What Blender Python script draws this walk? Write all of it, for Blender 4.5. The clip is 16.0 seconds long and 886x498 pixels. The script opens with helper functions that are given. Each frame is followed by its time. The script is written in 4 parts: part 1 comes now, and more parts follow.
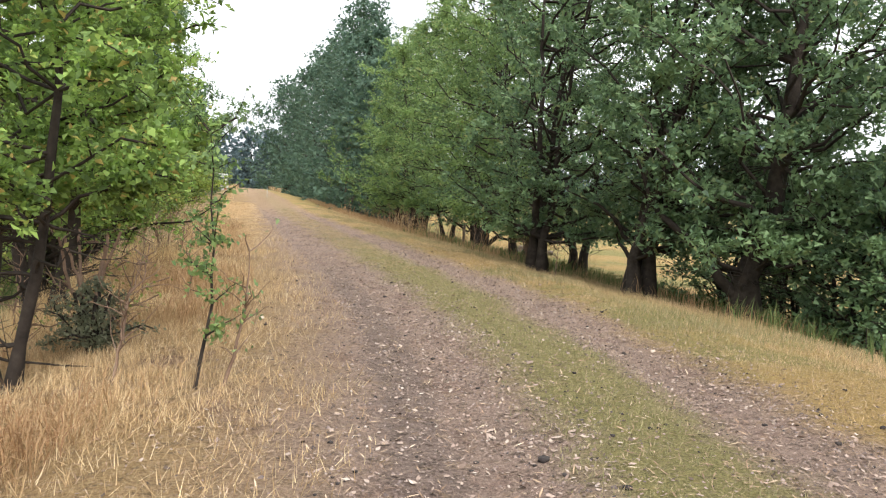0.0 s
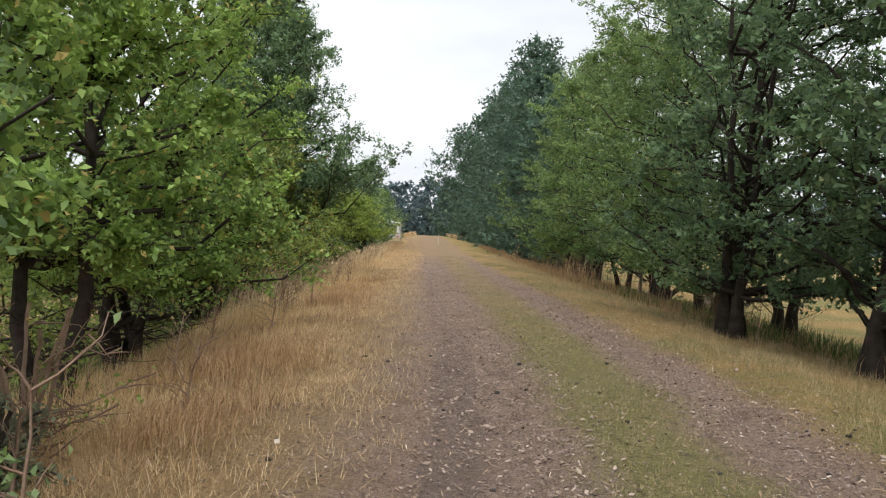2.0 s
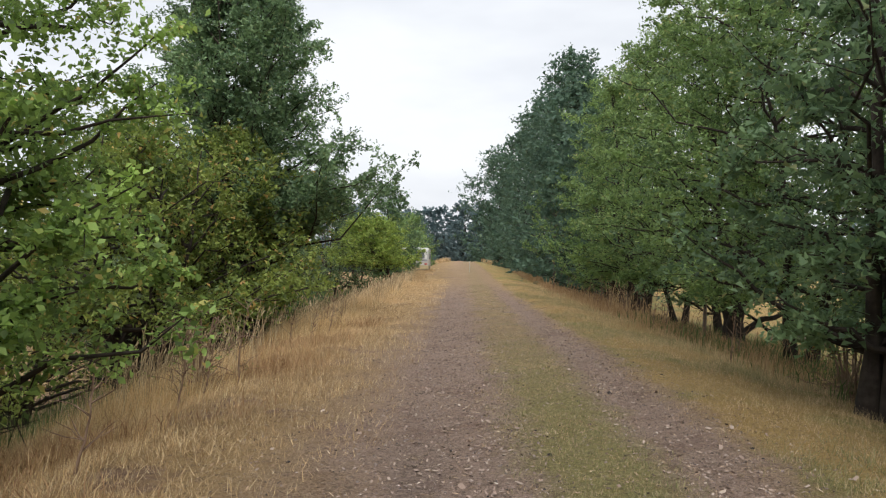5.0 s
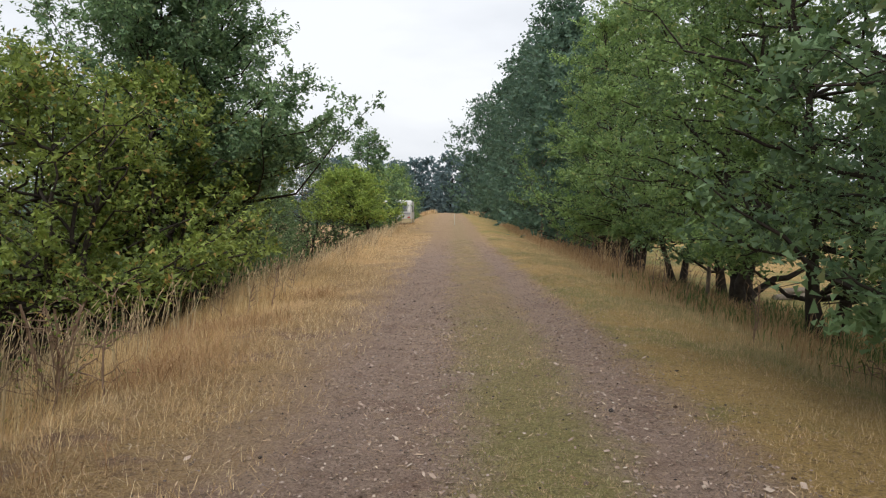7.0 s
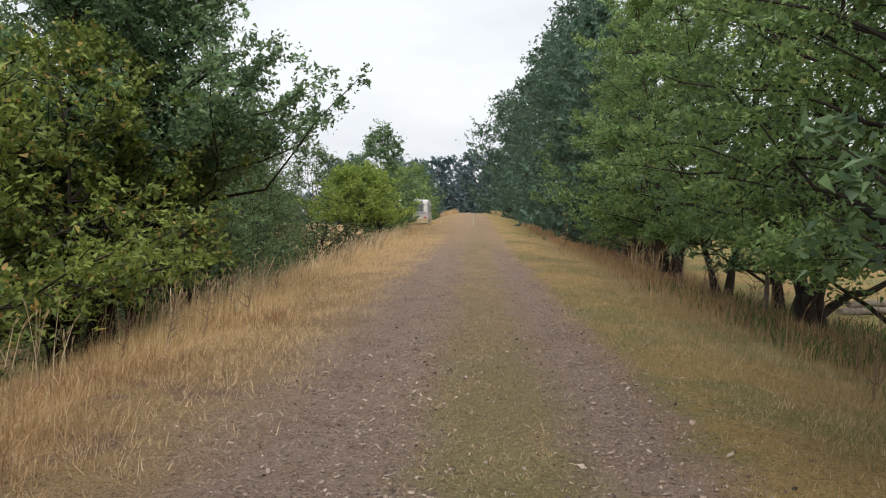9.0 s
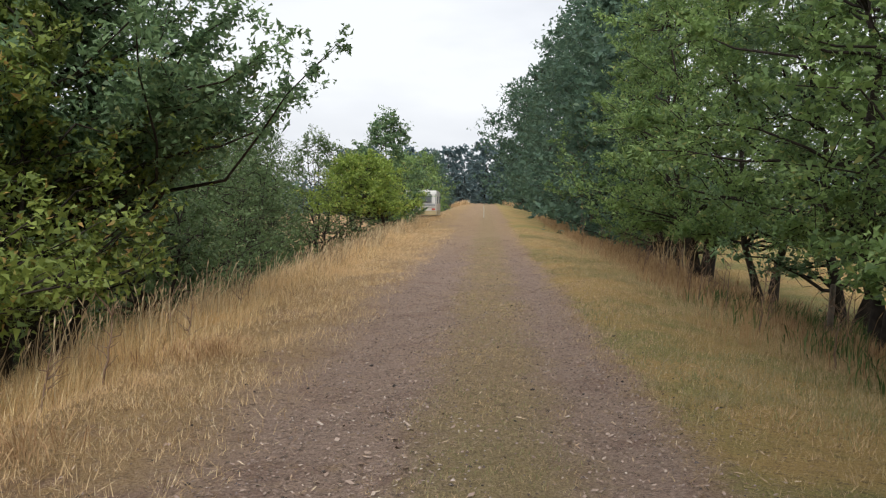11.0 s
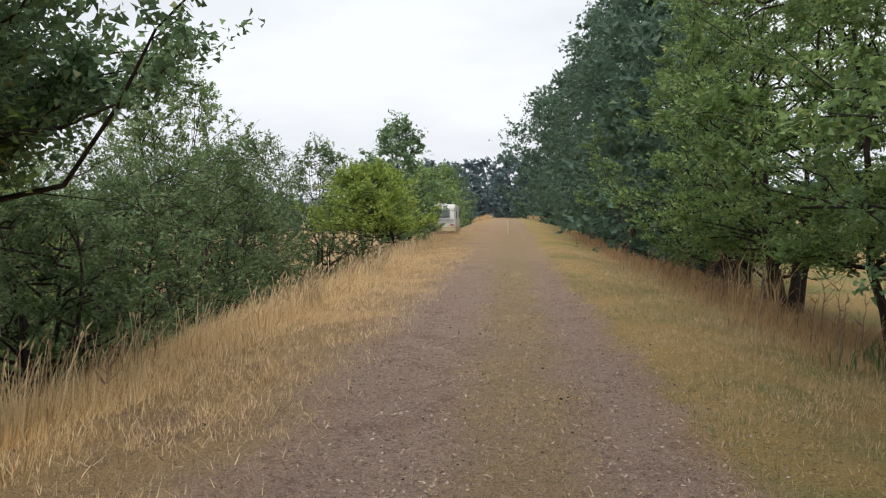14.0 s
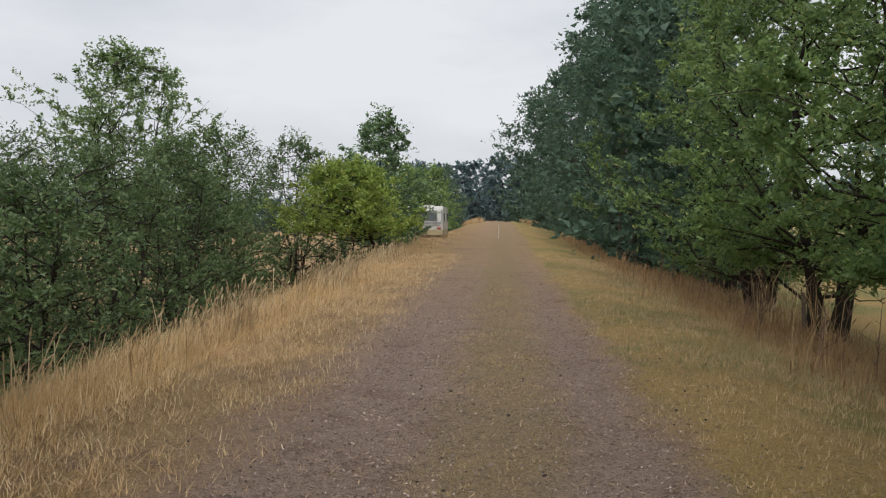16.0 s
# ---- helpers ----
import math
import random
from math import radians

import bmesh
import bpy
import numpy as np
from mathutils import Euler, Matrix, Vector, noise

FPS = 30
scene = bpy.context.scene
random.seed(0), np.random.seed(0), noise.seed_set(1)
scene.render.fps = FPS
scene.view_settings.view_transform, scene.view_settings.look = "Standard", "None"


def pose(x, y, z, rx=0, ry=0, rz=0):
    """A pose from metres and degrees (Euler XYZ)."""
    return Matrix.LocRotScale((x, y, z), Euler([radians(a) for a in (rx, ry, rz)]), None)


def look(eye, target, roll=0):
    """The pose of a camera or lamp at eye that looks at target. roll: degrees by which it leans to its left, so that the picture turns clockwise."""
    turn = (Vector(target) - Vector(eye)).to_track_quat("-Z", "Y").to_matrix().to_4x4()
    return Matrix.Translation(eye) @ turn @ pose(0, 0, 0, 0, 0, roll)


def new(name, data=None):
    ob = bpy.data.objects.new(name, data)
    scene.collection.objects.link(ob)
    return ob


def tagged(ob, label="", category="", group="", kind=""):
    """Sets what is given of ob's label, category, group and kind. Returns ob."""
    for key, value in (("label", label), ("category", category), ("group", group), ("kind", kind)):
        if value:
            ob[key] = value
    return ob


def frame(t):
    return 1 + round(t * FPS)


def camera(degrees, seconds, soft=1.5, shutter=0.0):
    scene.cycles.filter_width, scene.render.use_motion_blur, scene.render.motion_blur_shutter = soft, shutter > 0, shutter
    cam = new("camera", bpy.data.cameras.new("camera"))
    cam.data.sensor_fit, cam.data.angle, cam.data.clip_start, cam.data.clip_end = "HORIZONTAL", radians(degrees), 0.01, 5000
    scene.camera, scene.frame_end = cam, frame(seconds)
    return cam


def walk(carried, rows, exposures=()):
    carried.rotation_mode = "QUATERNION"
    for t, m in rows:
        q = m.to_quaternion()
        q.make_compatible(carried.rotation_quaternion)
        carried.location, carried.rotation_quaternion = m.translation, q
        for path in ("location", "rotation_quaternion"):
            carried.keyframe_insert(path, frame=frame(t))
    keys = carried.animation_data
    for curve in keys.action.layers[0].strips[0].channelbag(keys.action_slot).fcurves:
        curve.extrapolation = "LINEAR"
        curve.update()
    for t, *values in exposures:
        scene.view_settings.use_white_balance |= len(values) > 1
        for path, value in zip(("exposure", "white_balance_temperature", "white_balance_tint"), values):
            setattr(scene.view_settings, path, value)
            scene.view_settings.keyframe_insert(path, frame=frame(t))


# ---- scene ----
cam = camera(59.6, 16.0, soft=1.2)
PATH = [
    (0, (-1.645, -0.899, 1.221), (-1.126, 1.027, 1.085), 2.4),
    (0.5, (-1.225, -0.26, 1.254), (-0.676, 1.66, 1.156), 2.9),
    (1, (-0.965, 0.424, 1.271), (-0.67, 2.402, 1.222), 2.4),
    (1.5, (-0.682, 1.153, 1.284), (-0.407, 3.134, 1.272), 2.1),
    (2, (-0.547, 1.853, 1.272), (-0.491, 3.852, 1.237), 1.4),
    (2.5, (-0.374, 2.56, 1.296), (-0.281, 4.557, 1.252), 1.3),
    (3, (-0.298, 3.276, 1.325), (-0.266, 5.275, 1.306), -0.1),
    (3.5, (-0.195, 4.036, 1.33), (-0.167, 6.036, 1.361), -0.2),
    (4, (-0.123, 4.723, 1.343), (-0.126, 6.723, 1.369), -0.1),
    (4.5, (0.011, 5.459, 1.353), (0.007, 7.458, 1.412), 0.8),
    (5, (0.104, 6.142, 1.371), (0.06, 8.141, 1.4), 0.4),
    (5.2, (0.172, 6.39, 1.387), (0.181, 8.39, 1.357), 0.0),
    (7.3, (0.546, 8.987, 1.491), (0.516, 10.985, 1.394), -0.3),
    (7.5, (0.617, 9.326, 1.478), (0.573, 11.323, 1.383), -0.2),
    (8, (0.711, 10.071, 1.47), (0.656, 12.067, 1.374), -0.0),
    (8.5, (0.833, 10.828, 1.492), (0.774, 12.825, 1.4), 0.1),
    (9, (0.873, 11.59, 1.48), (0.794, 13.587, 1.383), -0.2),
    (9.2, (0.893, 11.894, 1.515), (0.822, 13.89, 1.411), -0.1),
    (11.3, (0.983, 14.628, 1.564), (0.87, 16.621, 1.442), -0.1),
    (11.5, (0.965, 14.983, 1.542), (0.86, 16.978, 1.462), 0.2),
    (12, (0.901, 15.805, 1.516), (0.778, 17.799, 1.43), 1.1),
    (12.5, (0.951, 16.643, 1.541), (0.852, 18.638, 1.456), 1.1),
    (13, (0.914, 17.45, 1.527), (0.772, 19.443, 1.441), 0.6),
    (13.5, (0.945, 18.286, 1.543), (0.782, 20.277, 1.459), -0.5),
    (14, (0.956, 19.103, 1.56), (0.784, 21.094, 1.477), -0.9),
    (14.5, (1.037, 19.916, 1.529), (0.882, 21.908, 1.443), -1.4),
    (15, (0.996, 20.702, 1.547), (0.819, 22.688, 1.396), -0.8),
    (15.5, (1.026, 21.477, 1.572), (0.892, 23.471, 1.493), -0.5),
    (16, (1.012, 22.265, 1.571), (0.861, 24.258, 1.494), -0.1),
]
walk(cam, [(t, look(e, g, r)) for t, e, g, r in PATH],
     exposures=[(0.0, 1.18), (0.5, 0.96), (1.0, 0.7), (1.5, 0.56), (2.5, 0.54), (5.0, 0.48), (9.0, 0.44), (12.5, 0.46), (14.5, 0.42), (15.5, 0.24), (16.0, 0.14)])

# ---- world, sun ----
SUN_EL, SUN_AZ = radians(56), radians(172)
world = bpy.data.worlds.new("overcast")
scene.world = world
world.use_nodes = True
wn, wl = world.node_tree.nodes, world.node_tree.links
wn.clear()
w_out = wn.new("ShaderNodeOutputWorld")
w_bg = wn.new("ShaderNodeBackground")
w_sky = wn.new("ShaderNodeTexSky")
w_sky.sky_type = "NISHITA"
w_sky.sun_disc = False
w_sky.sun_elevation, w_sky.sun_rotation = SUN_EL, SUN_AZ
w_sky.dust_density, w_sky.air_density = 6.0, 1.0
w_scale = wn.new("ShaderNodeVectorMath")
w_scale.operation = "SCALE"
w_scale.inputs["Scale"].default_value = 0.1
w_mix = wn.new("ShaderNodeMix")
w_mix.data_type = "RGBA"
w_mix.inputs["Factor"].default_value = 0.9
w_tc = wn.new("ShaderNodeTexCoord")
w_map = wn.new("ShaderNodeMapping")
w_map.inputs["Scale"].default_value = (1.0, 1.0, 3.2)
w_noise = wn.new("ShaderNodeTexNoise")
w_noise.inputs["Scale"].default_value = 1.7
w_noise.inputs["Detail"].default_value = 5.0
w_noise.inputs["Roughness"].default_value = 0.55
w_ramp = wn.new("ShaderNodeValToRGB")
w_ramp.color_ramp.elements[0].position, w_ramp.color_ramp.elements[1].position = 0.36, 0.66
w_ramp.color_ramp.elements[0].color = (0.57, 0.595, 0.645, 1)
w_ramp.color_ramp.elements[1].color = (0.77, 0.79, 0.82, 1)
wl.new(w_tc.outputs["Generated"], w_map.inputs["Vector"])
wl.new(w_map.outputs[0], w_noise.inputs["Vector"])
wl.new(w_noise.outputs[0], w_ramp.inputs[0])
wl.new(w_sky.outputs[0], w_scale.inputs[0])
wl.new(w_scale.outputs[0], w_mix.inputs["A"])
wl.new(w_ramp.outputs[0], w_mix.inputs["B"])
wl.new(w_mix.outputs["Result"], w_bg.inputs[0])
w_bg.inputs[1].default_value = 1.0
wl.new(w_bg.outputs[0], w_out.inputs[0])

sun = new("sun", bpy.data.lights.new("sun", "SUN"))
sun.data.energy, sun.data.angle, sun.data.color = 1.9, radians(40), (1.0, 0.96, 0.9)
sun.matrix_world = look((math.sin(SUN_AZ) * math.cos(SUN_EL) * 60, math.cos(SUN_AZ) * math.cos(SUN_EL) * 60, math.sin(SUN_EL) * 60), (0, 0, 0))


# ---- materials ----
def mat_start(name, rough=0.9):
    m = bpy.data.materials.new(name)
    m.use_nodes = True
    n, l = m.node_tree.nodes, m.node_tree.links
    b = n["Principled BSDF"]
    b.inputs["Roughness"].default_value = rough
    b.inputs["Specular IOR Level"].default_value = 0.25
    return m, n, l, b


def noise_node(n, l, scale, detail=4.0, rough=0.6, vec=None):
    t = n.new("ShaderNodeTexNoise")
    t.inputs["Scale"].default_value, t.inputs["Detail"].default_value, t.inputs["Roughness"].default_value = scale, detail, rough
    if vec is None:
        g = n.new("ShaderNodeNewGeometry")
        vec = g.outputs["Position"]
    l.new(vec, t.inputs["Vector"])
    return t.outputs["Fac"]


def ramp_node(n, l, fac, stops):
    r = n.new("ShaderNodeValToRGB")
    e = r.color_ramp.elements
    while len(e) < len(stops):
        e.new(0.5)
    for i, (p, c) in enumerate(stops):
        e[i].position, e[i].color = p, (*c, 1) if len(c) == 3 else c
    l.new(fac, r.inputs[0])
    return r.outputs[0]


def mix_node(n, l, fac, a, b, mode="MIX"):
    x = n.new("ShaderNodeMix")
    x.data_type, x.blend_type = "RGBA", mode
    for key, v in (("Factor", fac), ("A", a), ("B", b)):
        if hasattr(v, "is_linked"):
            l.new(v, x.inputs[key])
        elif key == "Factor":
            x.inputs[key].default_value = v
        else:
            x.inputs[key].default_value = (*v, 1)
    return x.outputs["Result"]


def math_node(n, l, op, a, b=0.0):
    x = n.new("ShaderNodeMath")
    x.operation = op
    for i, v in enumerate((a, b)):
        if hasattr(v, "is_linked"):
            l.new(v, x.inputs[i])
        else:
            x.inputs[i].default_value = v
    return x.outputs[0]


def band_node(n, l, v, lo, hi):
    """0 below lo, 1 above hi, smooth."""
    x = n.new("ShaderNodeMapRange")
    x.interpolation_type = "SMOOTHSTEP"
    x.inputs["From Min"].default_value, x.inputs["From Max"].default_value = lo, hi
    l.new(v, x.inputs["Value"])
    return x.outputs[0]


def bump_node(n, l, b, height, strength=0.4, dist=0.02):
    k = n.new("ShaderNodeBump")
    k.inputs["Strength"].default_value, k.inputs["Distance"].default_value = strength, dist
    l.new(height, k.inputs["Height"])
    l.new(k.outputs[0], b.inputs["Normal"])


def plain(name, c1, c2, scale=6.0, rough=0.8, bump=0.2, metal=0.0):
    m, n, l, b = mat_start(name, rough)
    f = noise_node(n, l, scale)
    l.new(ramp_node(n, l, f, [(0.3, c1), (0.7, c2)]), b.inputs["Base Color"])
    b.inputs["Metallic"].default_value = metal
    if bump:
        bump_node(n, l, b, noise_node(n, l, scale * 6), bump, 0.01)
    return m


def leafy(name, dark, mid, light, odd, odd_share=0.04, trans=0.38):
    """Leaves: tint by leaf, by spray and by tree; light comes through them."""
    m, n, l, b = mat_start(name, 0.55)
    b.inputs["Specular IOR Level"].default_value = 0.35
    g = n.new("ShaderNodeNewGeometry")
    isl = g.outputs["Random Per Island"]
    c = ramp_node(n, l, isl, [(0.0, dark), (0.5, mid), (1.0 - odd_share - 0.02, light), (1.0 - odd_share, odd)])
    patch = noise_node(n, l, 0.9, 3.0)
    c = mix_node(n, l, band_node(n, l, patch, 0.48, 0.68), c, light)
    c = mix_node(n, l, math_node(n, l, "MULTIPLY", band_node(n, l, noise_node(n, l, 3.1, 2.0), 0.5, 0.7), 0.55), c, light)
    patch2 = noise_node(n, l, 0.45, 2.0)
    c = mix_node(n, l, math_node(n, l, "MULTIPLY", band_node(n, l, patch2, 0.5, 0.72), 0.5), c, dark)
    l.new(c, b.inputs["Base Color"])
    tr = n.new("ShaderNodeBsdfTranslucent")
    l.new(mix_node(n, l, 0.5, c, light), tr.inputs[0])
    mx = n.new("ShaderNodeMixShader")
    mx.inputs[0].default_value = trans
    l.new(b.outputs[0], mx.inputs[1])
    l.new(tr.outputs[0], mx.inputs[2])
    l.new(mx.outputs[0], n["Material Output"].inputs["Surface"])
    return m


def bladed(name, stops, patch_colour, patch_scale=0.6, trans=0.38):
    m, n, l, b = mat_start(name, 0.8)
    g = n.new("ShaderNodeNewGeometry")
    c = ramp_node(n, l, g.outputs["Random Per Island"], stops)
    f = noise_node(n, l, patch_scale, 3.0)
    c = mix_node(n, l, band_node(n, l, f, 0.45, 0.7), c, patch_colour)
    l.new(c, b.inputs["Base Color"])
    tr = n.new("ShaderNodeBsdfTranslucent")
    l.new(c, tr.inputs[0])
    mx = n.new("ShaderNodeMixShader")
    mx.inputs[0].default_value = trans
    l.new(b.outputs[0], mx.inputs[1])
    l.new(tr.outputs[0], mx.inputs[2])
    l.new(mx.outputs[0], n["Material Output"].inputs["Surface"])
    return m


M_BARK = plain("bark", (0.022, 0.018, 0.015), (0.065, 0.052, 0.043), 9.0, 0.95, 0.8)
M_BARK_PALE = plain("bark_pale", (0.10, 0.085, 0.07), (0.24, 0.20, 0.16), 9.0, 0.95, 0.8)
M_DEADWOOD = plain("deadwood", (0.16, 0.10, 0.07), (0.30, 0.21, 0.15), 12.0, 0.95, 0.5)
M_LEAF_OAK = leafy("leaf_oak", (0.048, 0.083, 0.051), (0.117, 0.201, 0.108), (0.240, 0.362, 0.171), (0.295, 0.311, 0.141))
M_LEAF_MID = leafy("leaf_mid", (0.045, 0.086, 0.039), (0.132, 0.219, 0.083), (0.296, 0.429, 0.147), (0.405, 0.393, 0.147))
M_LEAF_BRIGHT = leafy("leaf_bright", (0.068, 0.111, 0.044), (0.190, 0.305, 0.090), (0.421, 0.601, 0.159), (0.670, 0.484, 0.176))
M_LEAF_HAW = leafy("leaf_hawthorn", (0.045, 0.074, 0.024), (0.135, 0.195, 0.051), (0.304, 0.379, 0.086), (0.485, 0.296, 0.105), 0.06)
M_LEAF_LIME = leafy("leaf_lime", (0.072, 0.110, 0.029), (0.191, 0.281, 0.062), (0.395, 0.506, 0.113), (0.508, 0.412, 0.121))
M_LEAF_ASH = leafy("leaf_ash", (0.053, 0.093, 0.039), (0.150, 0.232, 0.092), (0.304, 0.416, 0.180), (0.382, 0.365, 0.191))
# Far trees: the blue, flattened leaf tones stand in for distance haze.
M_LEAF_FAR_HAZE = leafy("leaf_far_haze", (0.057, 0.107, 0.085), (0.086, 0.150, 0.109), (0.122, 0.201, 0.127), (0.143, 0.201, 0.120))
# Atmospheric haze is painted into this leaf colour: pale, blue, little contrast.
M_LEAF_DIST_HAZE = leafy("leaf_distant_haze", (0.115, 0.175, 0.190), (0.130, 0.195, 0.210), (0.150, 0.220, 0.230), (0.150, 0.215, 0.215))
M_LEAF_THICKET = leafy("leaf_thicket", (0.036, 0.066, 0.030), (0.088, 0.142, 0.062), (0.175, 0.255, 0.105), (0.23, 0.24, 0.11))
M_LEAF_WEED = leafy("leaf_weed", (0.10, 0.115, 0.07), (0.19, 0.21, 0.13), (0.30, 0.31, 0.20), (0.34, 0.30, 0.19))
M_STRAW = bladed("straw", [(0.0, (0.23, 0.155, 0.085)), (0.16, (0.336, 0.218, 0.115)), (0.35, (0.561, 0.393, 0.210)), (0.75, (0.752, 0.567, 0.337)), (1.0, (0.898, 0.752, 0.503))], (0.690, 0.500, 0.290))
M_SHORT = bladed("short_dry", [(0.0, (0.242, 0.181, 0.112)), (0.2, (0.352, 0.248, 0.136)), (0.4, (0.604, 0.436, 0.245)), (0.8, (0.803, 0.590, 0.367)), (1.0, (0.377, 0.354, 0.136))], (0.452, 0.354, 0.178))
M_GREEN = bladed("green_grass", [(0.0, (0.152, 0.161, 0.071)), (0.4, (0.279, 0.276, 0.127)), (0.8, (0.436, 0.379, 0.201)), (1.0, (0.619, 0.456, 0.320))], (0.406, 0.339, 0.195), 1.3)
M_GOLD = bladed("golden_grass", [(0.0, (0.330, 0.220, 0.108)), (0.2, (0.528, 0.363, 0.178)), (0.6, (0.792, 0.594, 0.324)), (1.0, (0.950, 0.825, 0.518))], (0.726, 0.506, 0.254), 0.8)
M_SEED = bladed("seed_head", [(0.0, (0.192, 0.140, 0.085)), (0.5, (0.408, 0.316, 0.192)), (1.0, (0.744, 0.620, 0.404))], (0.480, 0.363, 0.213), 0.8)
M_WEED = bladed("weed_green", [(0.0, (0.05, 0.09, 0.03)), (0.5, (0.10, 0.16, 0.05)), (1.0, (0.20, 0.23, 0.09))], (0.13, 0.17, 0.06))
M_RUSTY = bladed("rusty_stalk", [(0.0, (0.254, 0.146, 0.078)), (0.5, (0.430, 0.273, 0.147)), (1.0, (0.606, 0.434, 0.248))], (0.508, 0.348, 0.184))
M_CHIP = bladed("litter_chip", [(0.0, (0.20, 0.145, 0.115)), (0.5, (0.33, 0.25, 0.205)), (0.94, (0.42, 0.34, 0.28)), (1.0, (0.54, 0.47, 0.40))], (0.32, 0.235, 0.195), 2.0, 0.0)
M_STONE = bladed("gravel", [(0.0, (0.045, 0.038, 0.038)), (0.35, (0.15, 0.115, 0.105)), (0.85, (0.30, 0.235, 0.205)), (1.0, (0.46, 0.385, 0.34))], (0.21, 0.148, 0.118), 3.0, 0.0)
M_STRAWBIT = bladed("straw_bit", [(0.0, (0.170, 0.108, 0.070)), (0.4, (0.306, 0.207, 0.135)), (0.85, (0.493, 0.365, 0.246)), (1.0, (0.646, 0.523, 0.385))], (0.340, 0.224, 0.148), 2.0, 0.0)
M_SCRAP = plain("leaf_scrap", (0.07, 0.05, 0.04), (0.15, 0.11, 0.085), 30.0, 0.95, 0.3)
M_CLOD = plain("clod", (0.03, 0.025, 0.025), (0.07, 0.06, 0.055), 30.0, 0.95, 0.6)


def ground_material():
    m, n, l, b = mat_start("ground", 0.95)
    g = n.new("ShaderNodeNewGeometry")
    s = n.new("ShaderNodeSeparateXYZ")
    l.new(g.outputs["Position"], s.inputs[0])
    wob = math_node(n, l, "MULTIPLY", math_node(n, l, "SUBTRACT", noise_node(n, l, 0.8, 5.0, 0.7), 0.5), 1.1)
    wob2 = math_node(n, l, "MULTIPLY", math_node(n, l, "SUBTRACT", noise_node(n, l, 9.0, 3.0), 0.5), 0.35)
    near = math_node(n, l, "MINIMUM", math_node(n, l, "MAXIMUM", math_node(n, l, "SUBTRACT", 10.0, s.outputs[1]), 0.0), 12.0)
    across = math_node(n, l, "ADD", s.outputs[0], math_node(n, l, "MULTIPLY", math_node(n, l, "POWER", near, 2.0), 0.0105))
    x = math_node(n, l, "ADD", across, math_node(n, l, "ADD", wob, wob2))
    x_strip = math_node(n, l, "ADD", across, math_node(n, l, "ADD", math_node(n, l, "MULTIPLY", wob, 0.22), math_node(n, l, "MULTIPLY", wob2, 0.6)))
    fine = noise_node(n, l, 55.0, 5.0, 0.7)
    mid = noise_node(n, l, 7.0, 5.0, 0.65)
    big = noise_node(n, l, 0.5, 4.0)
    straw = ramp_node(n, l, fine, [(0.25, (0.179, 0.110, 0.052)), (0.5, (0.389, 0.260, 0.126)), (0.75, (0.588, 0.428, 0.225))])
    rust = ramp_node(n, l, fine, [(0.25, (0.10, 0.058, 0.045)), (0.5, (0.23, 0.14, 0.11)), (0.75, (0.40, 0.28, 0.22))])
    straw = mix_node(n, l, math_node(n, l, "MULTIPLY", band_node(n, l, noise_node(n, l, 0.75, 4.0, 0.7), 0.53, 0.66), 0.75), straw, rust)
    tan = ramp_node(n, l, fine, [(0.25, (0.190, 0.119, 0.045)), (0.5, (0.427, 0.291, 0.112)), (0.75, (0.665, 0.459, 0.189))])
    green = ramp_node(n, l, fine, [(0.25, (0.110, 0.104, 0.034)), (0.5, (0.262, 0.238, 0.082)), (0.75, (0.455, 0.392, 0.160))])
    dirt = ramp_node(n, l, fine, [(0.25, (0.160, 0.110, 0.085)), (0.5, (0.365, 0.260, 0.207)), (0.75, (0.610, 0.458, 0.374))])
    dark = ramp_node(n, l, fine, [(0.25, (0.10, 0.08, 0.072)), (0.75, (0.19, 0.155, 0.14))])
    dirt = mix_node(n, l, math_node(n, l, "MULTIPLY", band_node(n, l, noise_node(n, l, 1.7, 4.0, 0.7), 0.5, 0.66), 0.55), dirt, rust)
    # from the bank across the track to the field
    verge = mix_node(n, l, band_node(n, l, big, 0.42, 0.62), tan, green)
    c = mix_node(n, l, band_node(n, l, x, 2.1, 2.5), straw, verge)
    c = mix_node(n, l, band_node(n, l, x, 6.5, 9.0), c, mix_node(n, l, band_node(n, l, noise_node(n, l, 0.22, 3.0), 0.42, 0.6), tan, green))
    left = math_node(n, l, "MULTIPLY", band_node(n, l, x, -1.6, -0.25), math_node(n, l, "SUBTRACT", 1.0, band_node(n, l, x, 1.95, 2.55)))
    left = math_node(n, l, "MULTIPLY", left, math_node(n, l, "SUBTRACT", 1.0, math_node(n, l, "MULTIPLY", band_node(n, l, s.outputs[1], 30.0, 52.0), 0.62)))
    c = mix_node(n, l, left, c, dirt)
    mid_strip = math_node(n, l, "MULTIPLY", band_node(n, l, x, 0.35, 0.85), math_node(n, l, "SUBTRACT", 1.0, band_node(n, l, x, 1.2, 1.75)))
    fade = math_node(n, l, "SUBTRACT", 1.0, math_node(n, l, "MULTIPLY", band_node(n, l, s.outputs[1], 11.0, 23.0), 0.85))
    brown = ramp_node(n, l, fine, [(0.25, (0.140, 0.094, 0.056)), (0.5, (0.350, 0.244, 0.148)), (0.75, (0.580, 0.425, 0.268))])
    c = mix_node(n, l, math_node(n, l, "MULTIPLY", mid_strip, 0.9), c, mix_node(n, l, fade, brown, green))
    strip = math_node(n, l, "MULTIPLY", band_node(n, l, x_strip, -0.46, -0.30), math_node(n, l, "SUBTRACT", 1.0, band_node(n, l, x_strip, -0.08, 0.06)))
    strip = math_node(n, l, "MULTIPLY", strip, math_node(n, l, "SUBTRACT", 1.0, band_node(n, l, s.outputs[1], 9.0, 14.0)))
